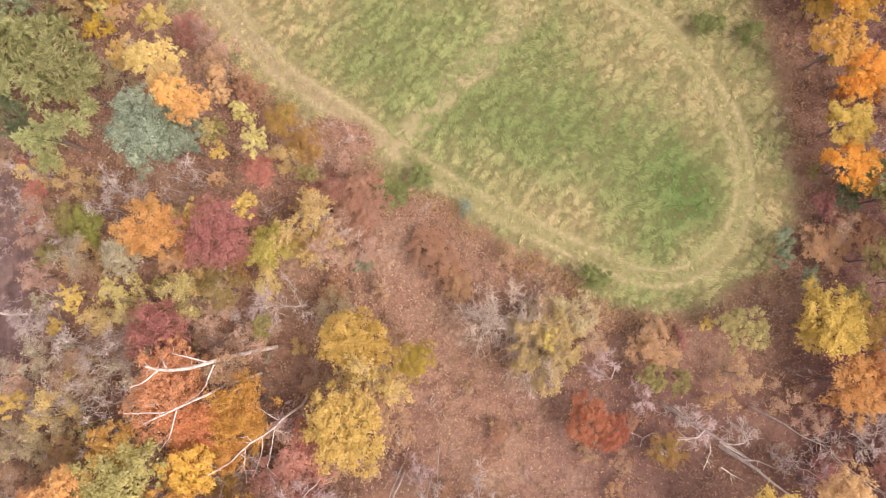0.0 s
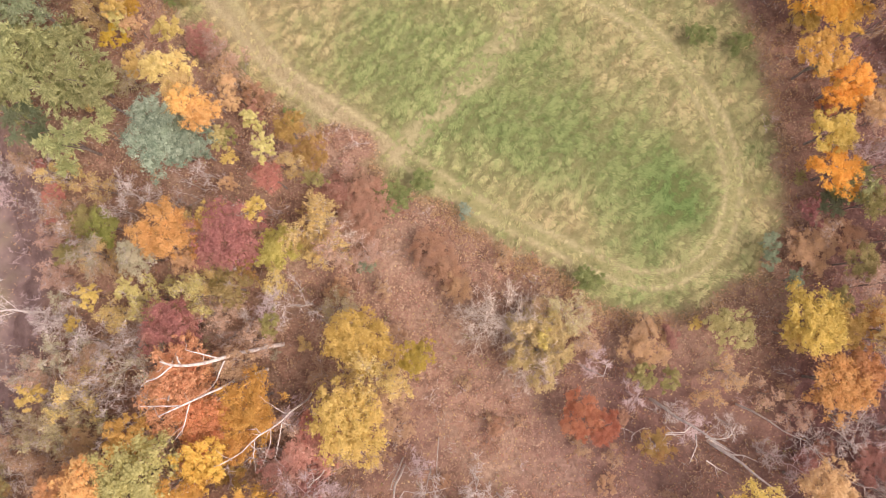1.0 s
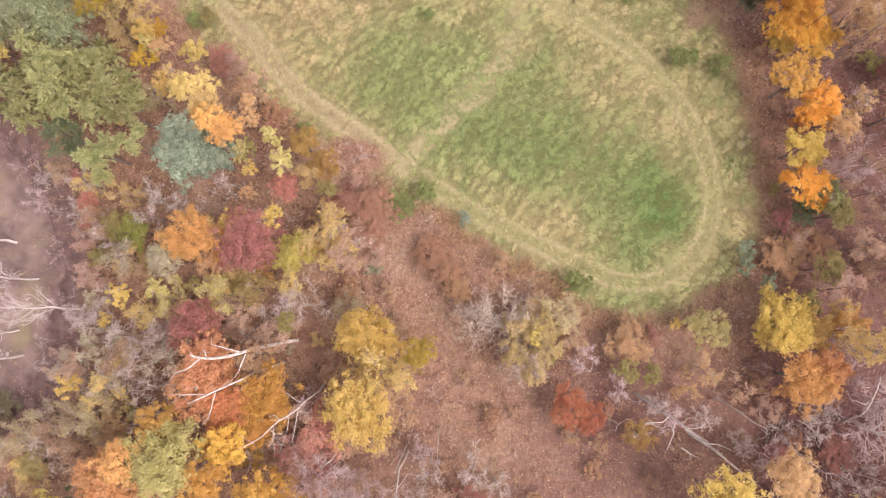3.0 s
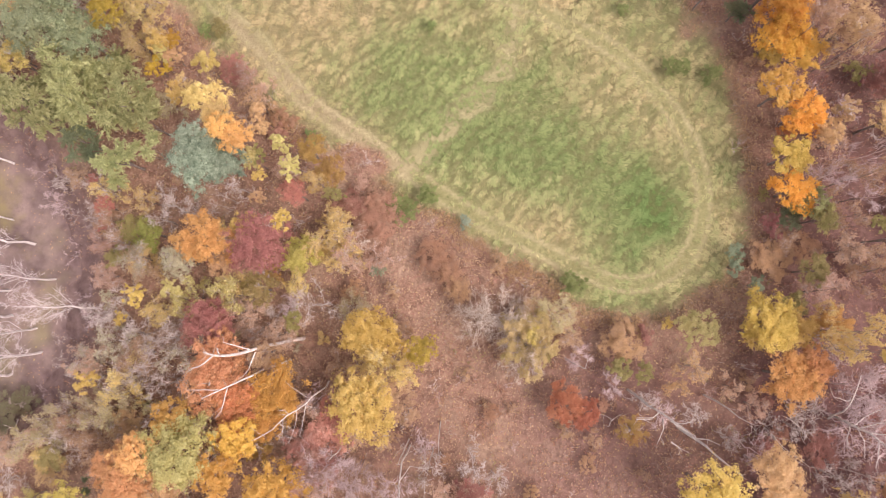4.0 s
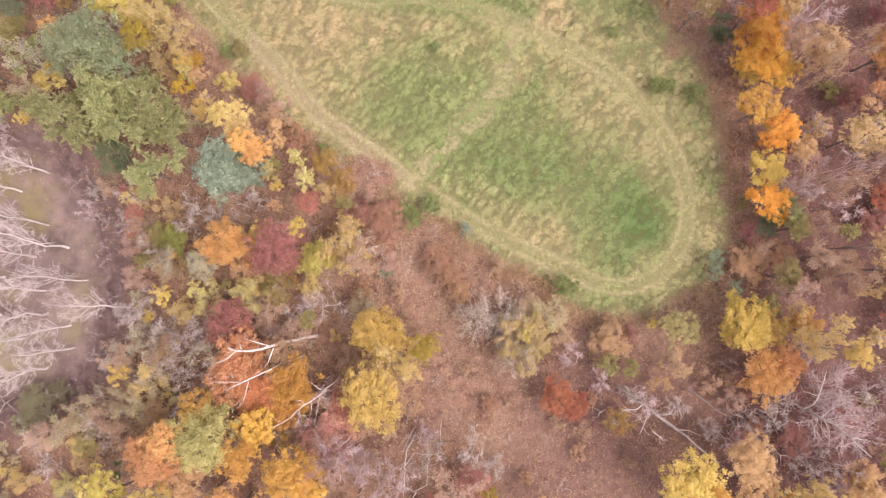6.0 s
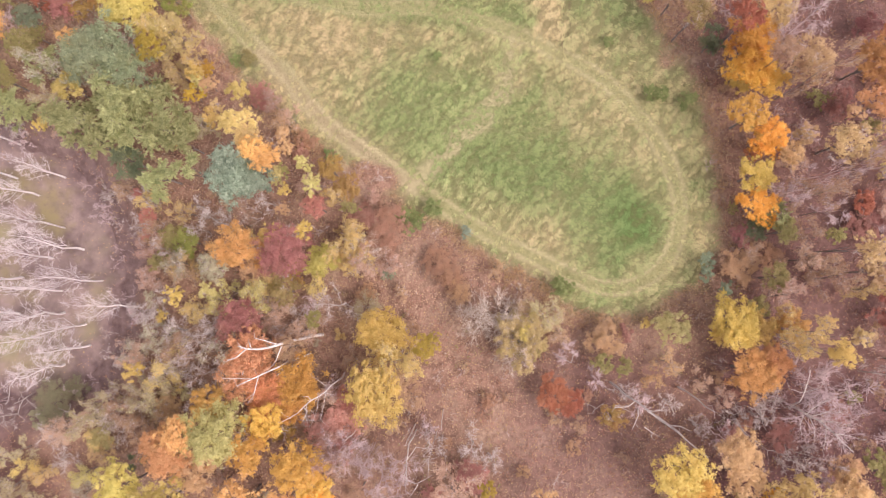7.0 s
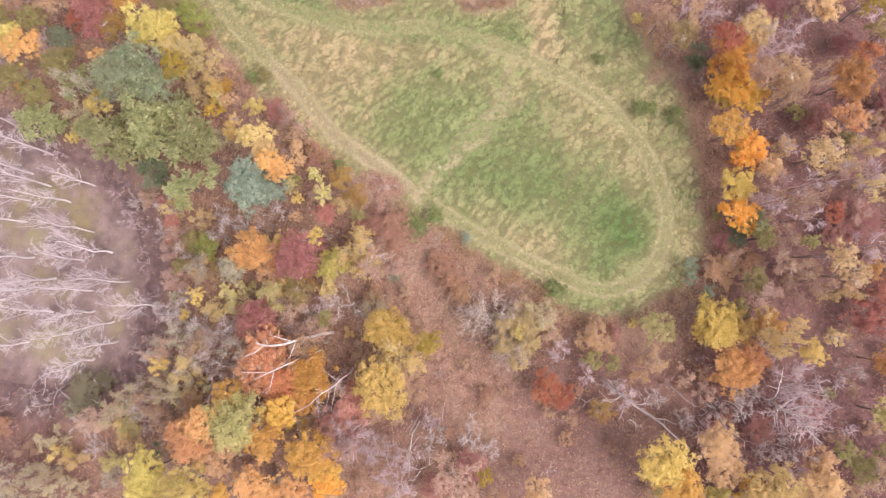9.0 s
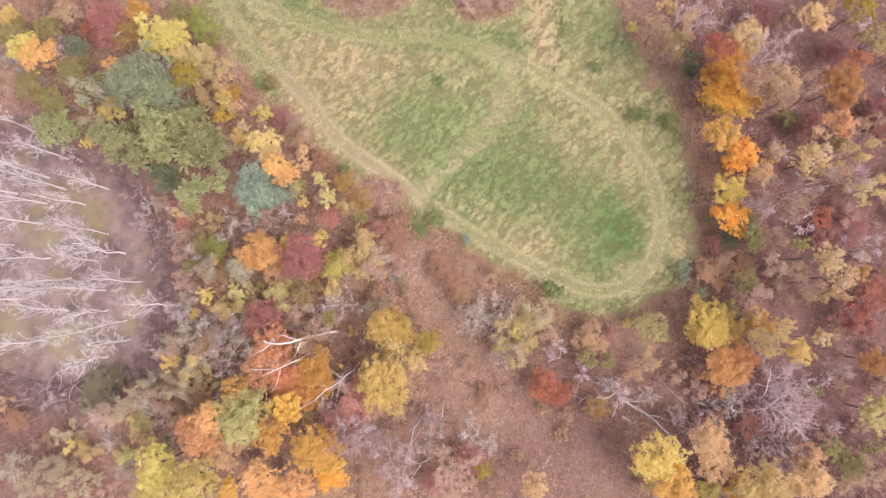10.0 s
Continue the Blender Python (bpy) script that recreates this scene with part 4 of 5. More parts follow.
# dead trees
dead_tree([(-14.0, -6.8, 0.0), (-15.6, -7.3, 4.0), (-17.1, -7.9, 8.0), (-18.4, -8.3, 10.5), (-19.0, -8.2, 12.0), (-19.6, -8.0, 12.6)], 0.27, [[(-17.1, -7.8, 8.0), (-18.2, -7.5, 9.0), (-19.1, -7.3, 9.6)], [(-16.7, -8.0, 7.6), (-16.8, -8.9, 8.0), (-16.9, -9.5, 8.0), (-17.3, -10.2, 8.0)], [(-18.9, -8.2, 12.0), (-19.6, -9.0, 12.0), (-20.1, -9.4, 12.0), (-20.6, -9.6, 12.0)], [(-18.8, -8.2, 11.0), (-18.9, -7.8, 11.4), (-18.8, -7.6, 11.6)]])
dead_tree([(-15.1, -9.2, 0.0), (-15.7, -9.5, 4.0), (-16.4, -10.0, 8.0), (-17.6, -10.8, 11.0), (-19.1, -11.8, 12.5)], 0.20, [[(-18.1, -11.1, 11.4), (-19.3, -11.2, 11.8), (-20.7, -11.4, 12.0)], [(-17.6, -10.9, 11.0), (-17.7, -12.2, 11.0), (-17.8, -12.9, 11.0), (-18.2, -13.6, 11.0)], [(-19.2, -10.9, 11.0), (-19.1, -10.5, 11.2)]])
dead_tree([(-15.2, -9.4, 0.0), (-15.7, -10.2, 5.0), (-16.2, -10.6, 7.0), (-16.7, -11.1, 8.0)], 0.12, [[(-16.5, -10.8, 7.6), (-16.4, -11.3, 7.6)]], "thin bleached dead pole of a tree")
dead_tree([(-10.9, -10.8, 0.0), (-10.7, -11.0, 7.0), (-10.9, -11.4, 10.0), (-11.9, -12.2, 12.0), (-12.7, -13.3, 13.0), (-13.9, -14.2, 13.5)], 0.13, [[(-11.0, -11.3, 8.0), (-11.7, -10.8, 9.0), (-11.9, -10.5, 9.5)], [(-10.9, -11.5, 10.0), (-10.9, -12.8, 10.0), (-11.0, -14.2, 10.0)], [(-11.4, -12.0, 11.0), (-11.3, -13.0, 11.0), (-11.5, -14.2, 11.0)], [(-11.9, -12.2, 11.6), (-12.2, -11.8, 12.0), (-12.6, -11.9, 12.3)], [(-12.2, -12.6, 12.0), (-12.1, -13.8, 12.0), (-12.4, -14.3, 12.0)], [(-10.8, -11.6, 10.0), (-10.0, -11.6, 10.2)], [(-12.4, -12.8, 12.5), (-11.9, -13.1, 12.5), (-11.6, -13.0, 12.5)]])
dead_tree([(-7.2, -14.8, 0.0), (-7.6, -15.5, 4.0), (-7.9, -15.9, 7.0), (-8.4, -16.3, 9.0)], 0.11, [[(-7.7, -15.6, 5.0), (-8.3, -15.8, 5.4), (-8.9, -15.9, 5.6)]], "thin bleached dead pole of a tree")
dead_tree([(1.1, -13.1, 0.0), (1.1, -13.9, 3.0), (1.2, -14.8, 6.0)], 0.09, [], "thin bleached dead pole of a tree")
dead_tree([(-1.8, -15.3, 0.0), (-2.1, -15.8, 4.0), (-2.3, -16.2, 7.0)], 0.11, [], "thin bleached dead pole of a tree")
dead_tree([(19.6, -7.1, 0.0), (19.9, -7.7, 6.0), (21.2, -8.3, 8.5), (22.3, -8.9, 9.8)], 0.19, [[(19.8, -7.8, 6.1), (20.2, -7.5, 6.7)], [(20.5, -7.9, 7.5), (19.8, -8.5, 7.9), (18.9, -8.6, 8.1), (18.3, -8.6, 8.3)], [(21.2, -8.5, 8.5), (22.0, -8.5, 8.9), (22.6, -8.2, 9.3), (22.7, -7.6, 9.7), (22.9, -7.0, 9.9)], [(21.4, -8.6, 8.7), (22.3, -9.0, 9.1), (23.2, -9.3, 9.3)], [(20.7, -8.5, 7.9), (20.8, -9.3, 8.1), (20.5, -10.0, 8.3), (20.3, -10.7, 8.3)], [(21.3, -10.2, 8.9), (21.9, -10.5, 9.1), (22.4, -10.7, 9.3)], [(18.3, -8.8, 8.1), (19.3, -8.7, 7.9)]])
dead_tree([(25.0, -10.0, 0.0), (26.2, -10.7, 1.8), (27.4, -11.6, 4.2), (28.9, -12.6, 6.6)], 0.26, [[(26.2, -10.7, 1.9), (27.2, -10.5, 2.6), (27.9, -10.7, 3.0)]], "grey dead trunk leaning low over the brush")
dead_tree([(27.3, -6.5, 0.0), (27.4, -6.9, 5.5), (27.3, -7.4, 10.6)], 0.15, [], "thin bleached dead pole of a tree")
dead_tree([(34.7, -9.5, 0.0), (33.6, -10.0, 4.0), (33.1, -10.5, 8.0)], 0.10, [[(34.2, -9.8, 2.0), (33.8, -10.2, 2.5)], [(33.4, -10.1, 5.0), (33.3, -10.6, 5.0)], [(33.5, -10.4, 6.0), (33.8, -10.2, 6.3)]], "thin bleached dead pole of a tree")
dead_tree([(12.9, -4.9, 0.0), (13.6, -5.2, 2.0), (14.2, -5.4, 3.6), (14.1, -4.6, 4.6)], 0.11, [], "small broken bleached dead trunk")
dead_tree([(37.2, -8.0, 0.0), (35.7, -8.0, 3.0), (34.9, -8.3, 5.0)], 0.12, [[(36.7, -8.0, 1.0), (35.7, -6.9, 2.0), (34.9, -5.7, 3.0)], [(35.7, -8.0, 3.0), (34.4, -7.3, 3.5), (33.3, -7.0, 4.0)], [(35.2, -8.1, 4.0), (35.0, -7.0, 5.0)]])
dead_tree([(18.7, -10.2, 0.0), (17.9, -10.3, 1.5), (17.5, -10.7, 2.5)], 0.08, [[(18.2, -10.2, 1.0), (17.0, -9.8, 1.6), (16.2, -9.7, 2.0)], [(18.3, -10.1, 1.0), (18.6, -9.6, 1.6)]])
dead_tree([(-1.6, -15.9, 0.0), (-2.1, -16.7, 4.0), (-2.0, -17.9, 6.0), (-1.8, -18.6, 7.0), (-1.6, -19.8, 8.5)], 0.15, [[(-2.0, -17.9, 6.0), (-1.2, -16.3, 6.4), (0.3, -16.2, 6.8), (2.2, -15.4, 7.0)], [(-1.8, -18.6, 7.0), (-2.0, -19.5, 7.5), (-0.6, -19.6, 7.8), (0.5, -18.8, 8.0), (0.3, -17.0, 8.2), (1.1, -16.5, 8.4)], [(-0.4, -19.6, 8.0), (-0.9, -20.6, 8.4)]])
dead_tree([(38.6, -6.9, 0.0), (37.9, -5.7, 1.5), (37.3, -4.5, 3.0), (36.3, -3.3, 4.5)], 0.07, [], "thin bleached dead pole of a tree")
dead_tree([(40.3, -7.1, 0.0), (37.9, -5.6, 6.0), (36.7, -4.0, 9.0), (35.9, -1.9, 11.0)], 0.14, [[(38.8, -5.8, 4.0), (37.6, -6.2, 5.0), (36.5, -6.4, 6.0)], [(38.1, -4.6, 6.0), (36.2, -4.3, 7.0)], [(38.1, -4.6, 6.0), (38.9, -4.0, 7.0), (39.7, -3.0, 7.4)]])
dead_tree([(40.3, -6.6, 0.0), (37.9, -6.5, 7.0), (38.1, -6.8, 9.5), (38.8, -7.7, 11.0), (40.2, -9.0, 12.0)], 0.18, [[(37.9, -6.5, 7.0), (37.1, -7.7, 8.0), (37.1, -8.5, 8.5)], [(37.9, -6.6, 8.0), (38.0, -7.6, 9.0), (37.9, -9.0, 9.4)], [(38.1, -6.8, 9.5), (39.2, -6.6, 10.4), (40.4, -6.7, 11.0)], [(38.0, -6.6, 8.4), (39.0, -5.8, 9.4), (40.5, -5.5, 10.0)], [(38.6, -7.2, 10.0), (38.4, -8.5, 10.4), (38.1, -9.5, 10.6)], [(37.7, -6.5, 8.0), (38.3, -5.0, 9.4), (39.8, -3.9, 10.4)], [(38.8, -7.7, 11.0), (39.7, -7.6, 11.4), (41.0, -7.7, 11.8)]])
dead_tree([(35.7, -6.3, 0.0), (35.8, -7.0, 2.0), (35.9, -8.8, 3.0)], 0.09, [[(35.8, -6.7, 1.6), (36.5, -7.3, 2.4)], [(35.8, -7.4, 2.2), (37.1, -6.8, 3.0)]])
dead_tree([(34.2, -9.0, 0.0), (33.7, -9.9, 4.0), (34.7, -10.9, 7.0)], 0.09, [[(33.9, -9.4, 2.0), (34.5, -9.4, 2.6)]], "thin bleached dead pole of a tree")
dead_tree([(-42.5, -19.4, -1.5), (-41.4, -19.9, 1.0), (-41.3, -19.3, 2.5)], 0.10, [])
dead_tree([(-50.5, -16.9, -1.8), (-48.0, -17.9, 2.0), (-46.6, -19.2, 4.0)], 0.10, [[(-48.7, -17.4, 1.0), (-49.3, -18.6, 2.0), (-49.2, -19.7, 2.6)]])
dead_tree([(-47.8, -19.2, -1.8), (-46.8, -19.3, 1.0), (-45.8, -20.5, 3.0)], 0.10, [[(-46.8, -19.3, 1.0), (-47.2, -19.7, 2.0)], [(-46.6, -19.1, 1.0), (-45.1, -19.4, 1.8)], [(-46.8, -19.3, 1.0), (-46.6, -18.4, 2.0)]])
# pale bare trees in and round the pond
for x, y, h, r in ((-36.3, -6.9, 13.5, 2.6), (-44.8, -1.4, 14.5, 2.4), (-42.0, -4.6, 13.5, 2.6), (-47.8, 0.9, 14.5, 2.6), (-51.2, -7.0, 15.5, 2.2), (-51.7, -5.6, 15.5, 2.2), (-57.3, 7.3, 14.5, 2.4),
                   (-57.2, 3.8, 14.5, 2.6), (-42.9, -10.0, 11.5, 2.0), (-42.0, -12.5, 11.5, 2.2), (-44.7, -15.1, 11.5, 2.4), (-60.4, 13.2, 12.5, 2.2), (-51.7, 4.3, 13.5, 2.4)):
    plant("palebare", x, y, h, r)
for x, y, h, r in ((-45.9, -9.1, 13.5, 2.4), (-51.2, -10.3, 13.5, 2.4), (-57.1, 1.0, 14.5, 2.4), (-58.9, -16.0, 13.5, 2.4), (-60.5, -2.5, 14.5, 2.6), (-58.0, -9.5, 14.5, 2.4), (-53.5, -14.5, 12.5, 2.2), (-63.0, 8.5, 13.5, 2.2)):
    plant("palebare", x, y, h, r)
for x, y, h, r in ((-55.2, 10.2, 13.0, 2.0), (-49.0, 7.0, 12.0, 2.0), (-54.6, 6.0, 14.0, 2.2), (-61.5, 4.5, 14.0, 2.4), (-55.0, -3.4, 14.0, 2.2), (-48.6, -3.0, 13.0, 2.2), (-48.2, -12.6, 12.0, 2.0), (-55.5, -7.6, 14.5, 2.2), (-63.0, -12.0, 13.0, 2.4), (-46.5, -6.6, 12.0, 2.0), (-64.5, 0.8, 14.0, 2.2)):
    plant("palebare", x, y, h, r)
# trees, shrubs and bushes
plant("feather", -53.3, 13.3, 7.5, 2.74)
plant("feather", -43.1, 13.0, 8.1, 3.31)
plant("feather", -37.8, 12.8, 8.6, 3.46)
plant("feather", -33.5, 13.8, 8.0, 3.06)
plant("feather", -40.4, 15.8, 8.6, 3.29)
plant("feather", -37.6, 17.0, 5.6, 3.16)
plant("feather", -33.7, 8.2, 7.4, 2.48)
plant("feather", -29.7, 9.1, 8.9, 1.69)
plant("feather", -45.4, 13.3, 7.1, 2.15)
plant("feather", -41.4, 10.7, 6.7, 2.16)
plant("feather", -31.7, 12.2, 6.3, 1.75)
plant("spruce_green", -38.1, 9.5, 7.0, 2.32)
plant("bluepale", -41.8, 20.8, 10.1, 3.8)
plant("bluepale", -39.7, 19.9, 7.6, 2.9)
plant("bluepale", -42.7, 19.2, 11.1, 2.68)
plant("teal", -25.1, 8.8, 9.2, 3.0)
plant("teal", -25.9, 10.7, 9.8, 1.85)
plant("teal", -23.0, 9.1, 8.4, 2.1)
plant("blue", -53.7, 24.5, 4.5, 1.88)
plant("spruce_green", 25.2, 33.0, 5.3, 1.68)
plant("apricot", -56.3, 22.1, 8.5, 2.5)
plant("lemon", -58.2, 22.6, 8.2, 2.3)
plant("sparse_pink", -54.0, 21.7, 6.8, 1.90)
plant("lemon", -45.6, 16.4, 7.4, 1.81)
plant("lemon", -49.5, 12.9, 3.7, 1.02)
plant("lemon", -57.7, 18.0, 3.0, 0.86)
plant("lemon", -42.1, 26.7, 8.0, 2.46)
plant("lemon", -39.3, 26.0, 8.7, 2.69)
plant("olivegold", -36.8, 21.9, 8.8, 1.77)
plant("lemon", -26.7, 18.6, 6.9, 1.45)
plant("paleyellow", -27.2, 14.9, 7.6, 1.1)
plant("paleyellow", -25.3, 14.7, 9.0, 2.05)
plant("paleyellow", -24.1, 13.4, 9.0, 1.6)
plant("apricot", -23.4, 11.9, 9.4, 1.65)
plant("apricot", -22.0, 11.3, 9.2, 1.65)
plant("sparse_orange", -21.6, 16.0, 6.6, 1.55)
plant("bare", -22.7, 13.7, 7.4, 1.4)
plant("peach", -21.0, 14.7, 6.6, 1.15)
plant("peach", -20.3, 13.3, 6.4, 1.05)
plant("sparse_pink", -23.6, 18.6, 5.0, 1.7)
plant("apricot", -47.0, 22.3, 6.4, 1.3)
plant("goldyellow", -45.0, 29.6, 7.0, 1.81)
plant("yellow", -61.7, 26.6, 6.5, 1.66)
plant("yellow", -17.2, 4.7, 6.5, 1.32)
plant("yellow", -20.7, 3.6, 6.1, 1.24)
plant("yellowlime", -17.5, 11.5, 8.6, 1.05)
plant("yellowlime", -16.7, 10.2, 8.4, 0.9)
plant("yellowlime", -16.3, 9.1, 8.4, 1.0)
plant("sparse_yellow", -14.4, 9.0, 8.4, 1.5)
plant("yellowlime", -20.7, 10.1, 6.6, 1.1)
plant("yellow", -20.0, 8.8, 5.6, 0.8)
plant("olive", -21.1, 10.9, 3.8, 1.11)
plant("browngold", -15.2, 11.7, 6.8, 1.55)
plant("browngold", -13.2, 10.0, 6.6, 1.6)
plant("olive", -12.7, 7.8, 5.5, 1.05)
plant("peach", -20.2, 6.7, 4.4, 0.85)
plant("redmauve", -48.8, 28.3, 8.2, 2.80)
plant("redmauve", -48.4, 25.6, 6.6, 1.9)
plant("rustolive", -45.9, 26.5, 7.4, 2.23)
plant("red", -16.0, 7.4, 7.6, 1.6)
plant("red", -35.6, 3.5, 3.9, 1.28)
plant("red", -37.6, 6.1, 3.0, 0.77)
plant("red", -35.4, 1.7, 3.0, 0.86)
plant("tanleaf", -59.3, 27.8, 6.8, 1.99)
plant("tanleaf", -54.5, 28.5, 6.7, 1.99)
plant("rust", -51.4, 26.8, 5.8, 1.50)
plant("sparse_sage", -47.1, 17.5, 11.8, 2.34)
plant("sparse_straw", -47.9, 14.9, 7.8, 1.96)
plant("sparse_olive", -35.7, 24.5, 7.5, 3.2)
plant("sparse_yellow", -37.0, 24.6, 8.1, 2.3)
plant("sparse_yellow", -33.6, 22.4, 4.9, 1.69)
plant("sparse_olive", -35.1, 20.6, 4.1, 2.1)
plant("yellow", -32.6, 20.8, 5.1, 1.17)
plant("bare", -60.5, 20.8, 6.4, 1.75)
plant("lime", -36.2, 28.5, 6.4, 2.00)
plant("lime", -37.9, 29.8, 6.2, 1.66)
plant("olive", -39.9, 30.2, 6.3, 1.83)
plant("olive", -56.3, 26.0, 6.7, 1.99)
plant("olive", -60.5, 24.5, 7.1, 2.32)
plant("olive", -57.3, 18.3, 7.0, 2.15)
plant("olive", -51.3, 19.9, 8.7, 1.94)
plant("olive", -54.1, 16.6, 6.4, 1.83)
plant("feather", -52.8, 13.1, 3.4, 1.99)
plant("bare", -27.6, 4.3, 7.7, 1.96)
plant("sparse_yellow", -31.2, 4.7, 6.3, 1.51)
plant("bare", -25.1, 4.2, 6.4, 1.43)
plant("bare", -21.6, 7.0, 8.9, 1.70)
plant("bare", -23.6, 5.3, 6.5, 1.19)
plant("tangerine", -23.8, 1.5, 8.1, 2.80)
plant("redmauve", -18.5, 2.0, 8.2, 2.97)
plant("peach", -22.1, -0.4, 5.8, 1.50)
plant("yellowgreen", -14.7, 1.5, 7.3, 2.14)
plant("rustolive", -17.8, -0.2, 4.4, 1.44)
plant("sparse_yellow", -11.7, 3.6, 7.2, 3.3)
plant("sparse_pink", -9.5, 2.5, 7.1, 2.37)
plant("scrubred", -8.9, 5.5, 3.0, 2.75)
plant("scrubred", -8.1, 7.6, 3.0, 2.06)
plant("scrubred", -11.4, 7.3, 3.0, 1.72)
plant("lime", -30.2, 1.5, 5.0, 1.7)
plant("olive", -32.4, 1.6, 4.2, 1.53)
plant("sage", -26.2, -0.8, 6.9, 1.82)
plant("sparse_sage", -30.2, -0.9, 7.2, 2.23)
plant("bare", -32.1, -4.9, 4.2, 1.78)
plant("yellow", -30.9, -4.9, 3.9, 1.19)
plant("olive", -33.4, -1.3, 4.0, 1.36)
plant("sparse_lime", -25.0, -4.2, 7.2, 2.3)
plant("yellowlime", -26.0, -3.6, 7.0, 1.0)
plant("sparse_lime", -20.5, -3.4, 7.1, 2.4)
plant("redmauve", -22.0, -6.3, 8.0, 2.80)
plant("olivetan", -18.3, -2.4, 5.6, 1.85)
plant("bare", -12.0, -2.8, 15.7, 2.59)
plant("bare", -16.7, -4.8, 2.8, 1.97)
plant("olive", -14.9, -5.0, 3.9, 1.19)
plant("yellow", -32.2, -7.3, 3.0, 0.77)
plant("bare", -26.4, -8.5, 7.7, 2.98)
plant("sparse_sage", -31.3, -9.5, 6.7, 1.99)
plant("bare", -27.6, -10.8, 7.5, 2.67)
plant("sparse_sage", -22.8, -9.2, 11.8, 1.86)
plant("yellow", -33.3, -13.4, 5.8, 1.33)
plant("sparse_yellow", -30.1, -13.7, 6.6, 2.22)
plant("bare", -25.7, -12.7, 7.3, 2.36)
plant("sparse_straw", -31.1, -16.5, 6.6, 1.82)
plant("sparse_straw", -36.1, -17.4, 6.3, 1.83)
plant("sparse_straw", -36.9, -19.7, 8.1, 2.29)
plant("sparse_yellow", -37.0, -22.0, 4.2, 1.62)
plant("bare", -35.1, -21.3, 1.9, 2.49)
plant("bare", -33.4, -18.0, 3.3, 2.13)
plant("spruce_green", -32.4, -24.0, 3.0, 1.03)
plant("coral", -20.2, -11.1, 9.5, 3.42)
plant("orangered", -17.7, -12.8, 9.0, 2.60)
plant("amber", -14.4, -11.3, 9.5, 2.75)
plant("coral", -19.9, -8.4, 8.7, 2.27)
plant("tanleaf", -16.4, -8.3, 8.0, 1.62)
plant("orangered", -18.1, -15.2, 7.9, 1.79)
plant("amber", -15.0, -14.2, 8.4, 1.78)
plant("goldy", -6.7, -5.0, 8.8, 3.02)
plant("sparse_yellow", -5.0, -8.0, 8.6, 3.0)
plant("sparse_yellow", -4.2, -8.6, 8.0, 2.4)
plant("olivegold", -2.0, -5.9, 6.5, 1.57)
plant("yellow", -6.2, -11.5, 9.9, 3.23)
plant("tanleaf", -4.4, -9.6, 7.9, 2.13)
plant("tanleaf", -2.7, -12.0, 5.0, 1.69)
plant("red", -8.5, -12.9, 7.5, 2.1)
plant("barepink", -9.0, -17.7, 9.3, 3.55)
plant("pinkcoral", -9.4, -14.6, 7.6, 2.5)
plant("pinkcoral", -11.4, -16.6, 7.0, 1.8)
plant("sparse_pink", -10.2, -17.7, 8.2, 3.0)
plant("sparse_pink", -9.0, -19.2, 8.0, 2.2)
plant("pinkcoral", -9.8, -17.9, 6.4, 2.2)
plant("barepink", -6.0, -18.0, 12.1, 1.80)
plant("orangepeach", -26.0, -18.9, 10.0, 2.2)
plant("orangepeach", -26.9, -21.0, 9.5, 2.6)
plant("orangepeach", -28.2, -19.8, 8.6, 1.8)
plant("peach", -23.7, -22.6, 8.6, 2.5)
plant("rustgold", -23.4, -14.9, 8.8, 2.1)
plant("olivesage", -22.0, -17.8, 10.6, 3.6)
plant("goldyellow", -18.2, -19.0, 9.4, 2.3)
plant("goldyellow", -17.1, -15.7, 9.6, 1.9)
plant("sparse_gold", -17.4, -17.2, 9.2, 1.7)
plant("goldyellow", -17.9, -17.4, 8.0, 1.3)
plant("rustolive", -15.4, -17.2, 6.0, 1.4)
plant("goldyellow", -13.0, -20.2, 9.4, 2.85)
plant("goldyellow", -10.9, -21.6, 8.6, 2.0)
plant("orange", -10.6, -23.4, 8.6, 1.78)
plant("lemon", -31.3, -25.4, 9.2, 2.76)
plant("lemon", -26.3, -26.0, 10.6, 3.04)
plant("goldyellow", -22.2, -26.2, 8.5, 1.61)
plant("lemon", -31.4, -28.4, 8.5, 2.45)
plant("orangepeach", -18.3, -24.8, 9.8, 3.23)
plant("orangepeach", -14.2, -24.9, 8.5, 2.11)
plant("tanleaf", -10.2, -25.1, 8.0, 2.12)
plant("barepink", -2.7, -22.9, 7.7, 2.51)
plant("sparse_pink", 3.4, -21.2, 5.5, 3.8)
plant("scrubpink", 1.6, -22.6, 4.4, 1.8)
plant("scrubpink", 5.2, -19.4, 3.0, 2.06)
plant("olivegold", 7.0, -20.1, 5.7, 1.17)
plant("peach", 13.2, -20.6, 6.3, 1.66)
plant("tanleaf", 8.9, -22.9, 4.2, 1.53)
plant("bare", 4.7, -16.0, 5.9, 2.39)
plant("bare", 0.7, -15.8, 11.5, 1.96)
plant("tanleaf", -6.5, -22.7, 7.7, 1.80)
plant("sparse_sage", -50.1, -29.7, 7.6, 2.82)
plant("sparse_straw", -45.3, -28.2, 6.4, 2.34)
plant("sparse_straw", -47.4, -31.3, 6.1, 2.01)
plant("sparse_straw", -45.5, -24.6, 5.3, 1.68)
plant("sparse_yellow", -42.7, -26.6, 3.3, 1.90)
plant("sparse_lime", -37.4, -25.8, 5.3, 1.51)
plant("sparse_straw", -42.6, -30.6, 6.2, 2.35)
plant("bare", -40.6, -25.0, 2.3, 2.31)
plant("scrubrust", -53.4, -24.7, 2.0, 1.91)
plant("bare", -48.4, -21.5, 5.3, 1.77)
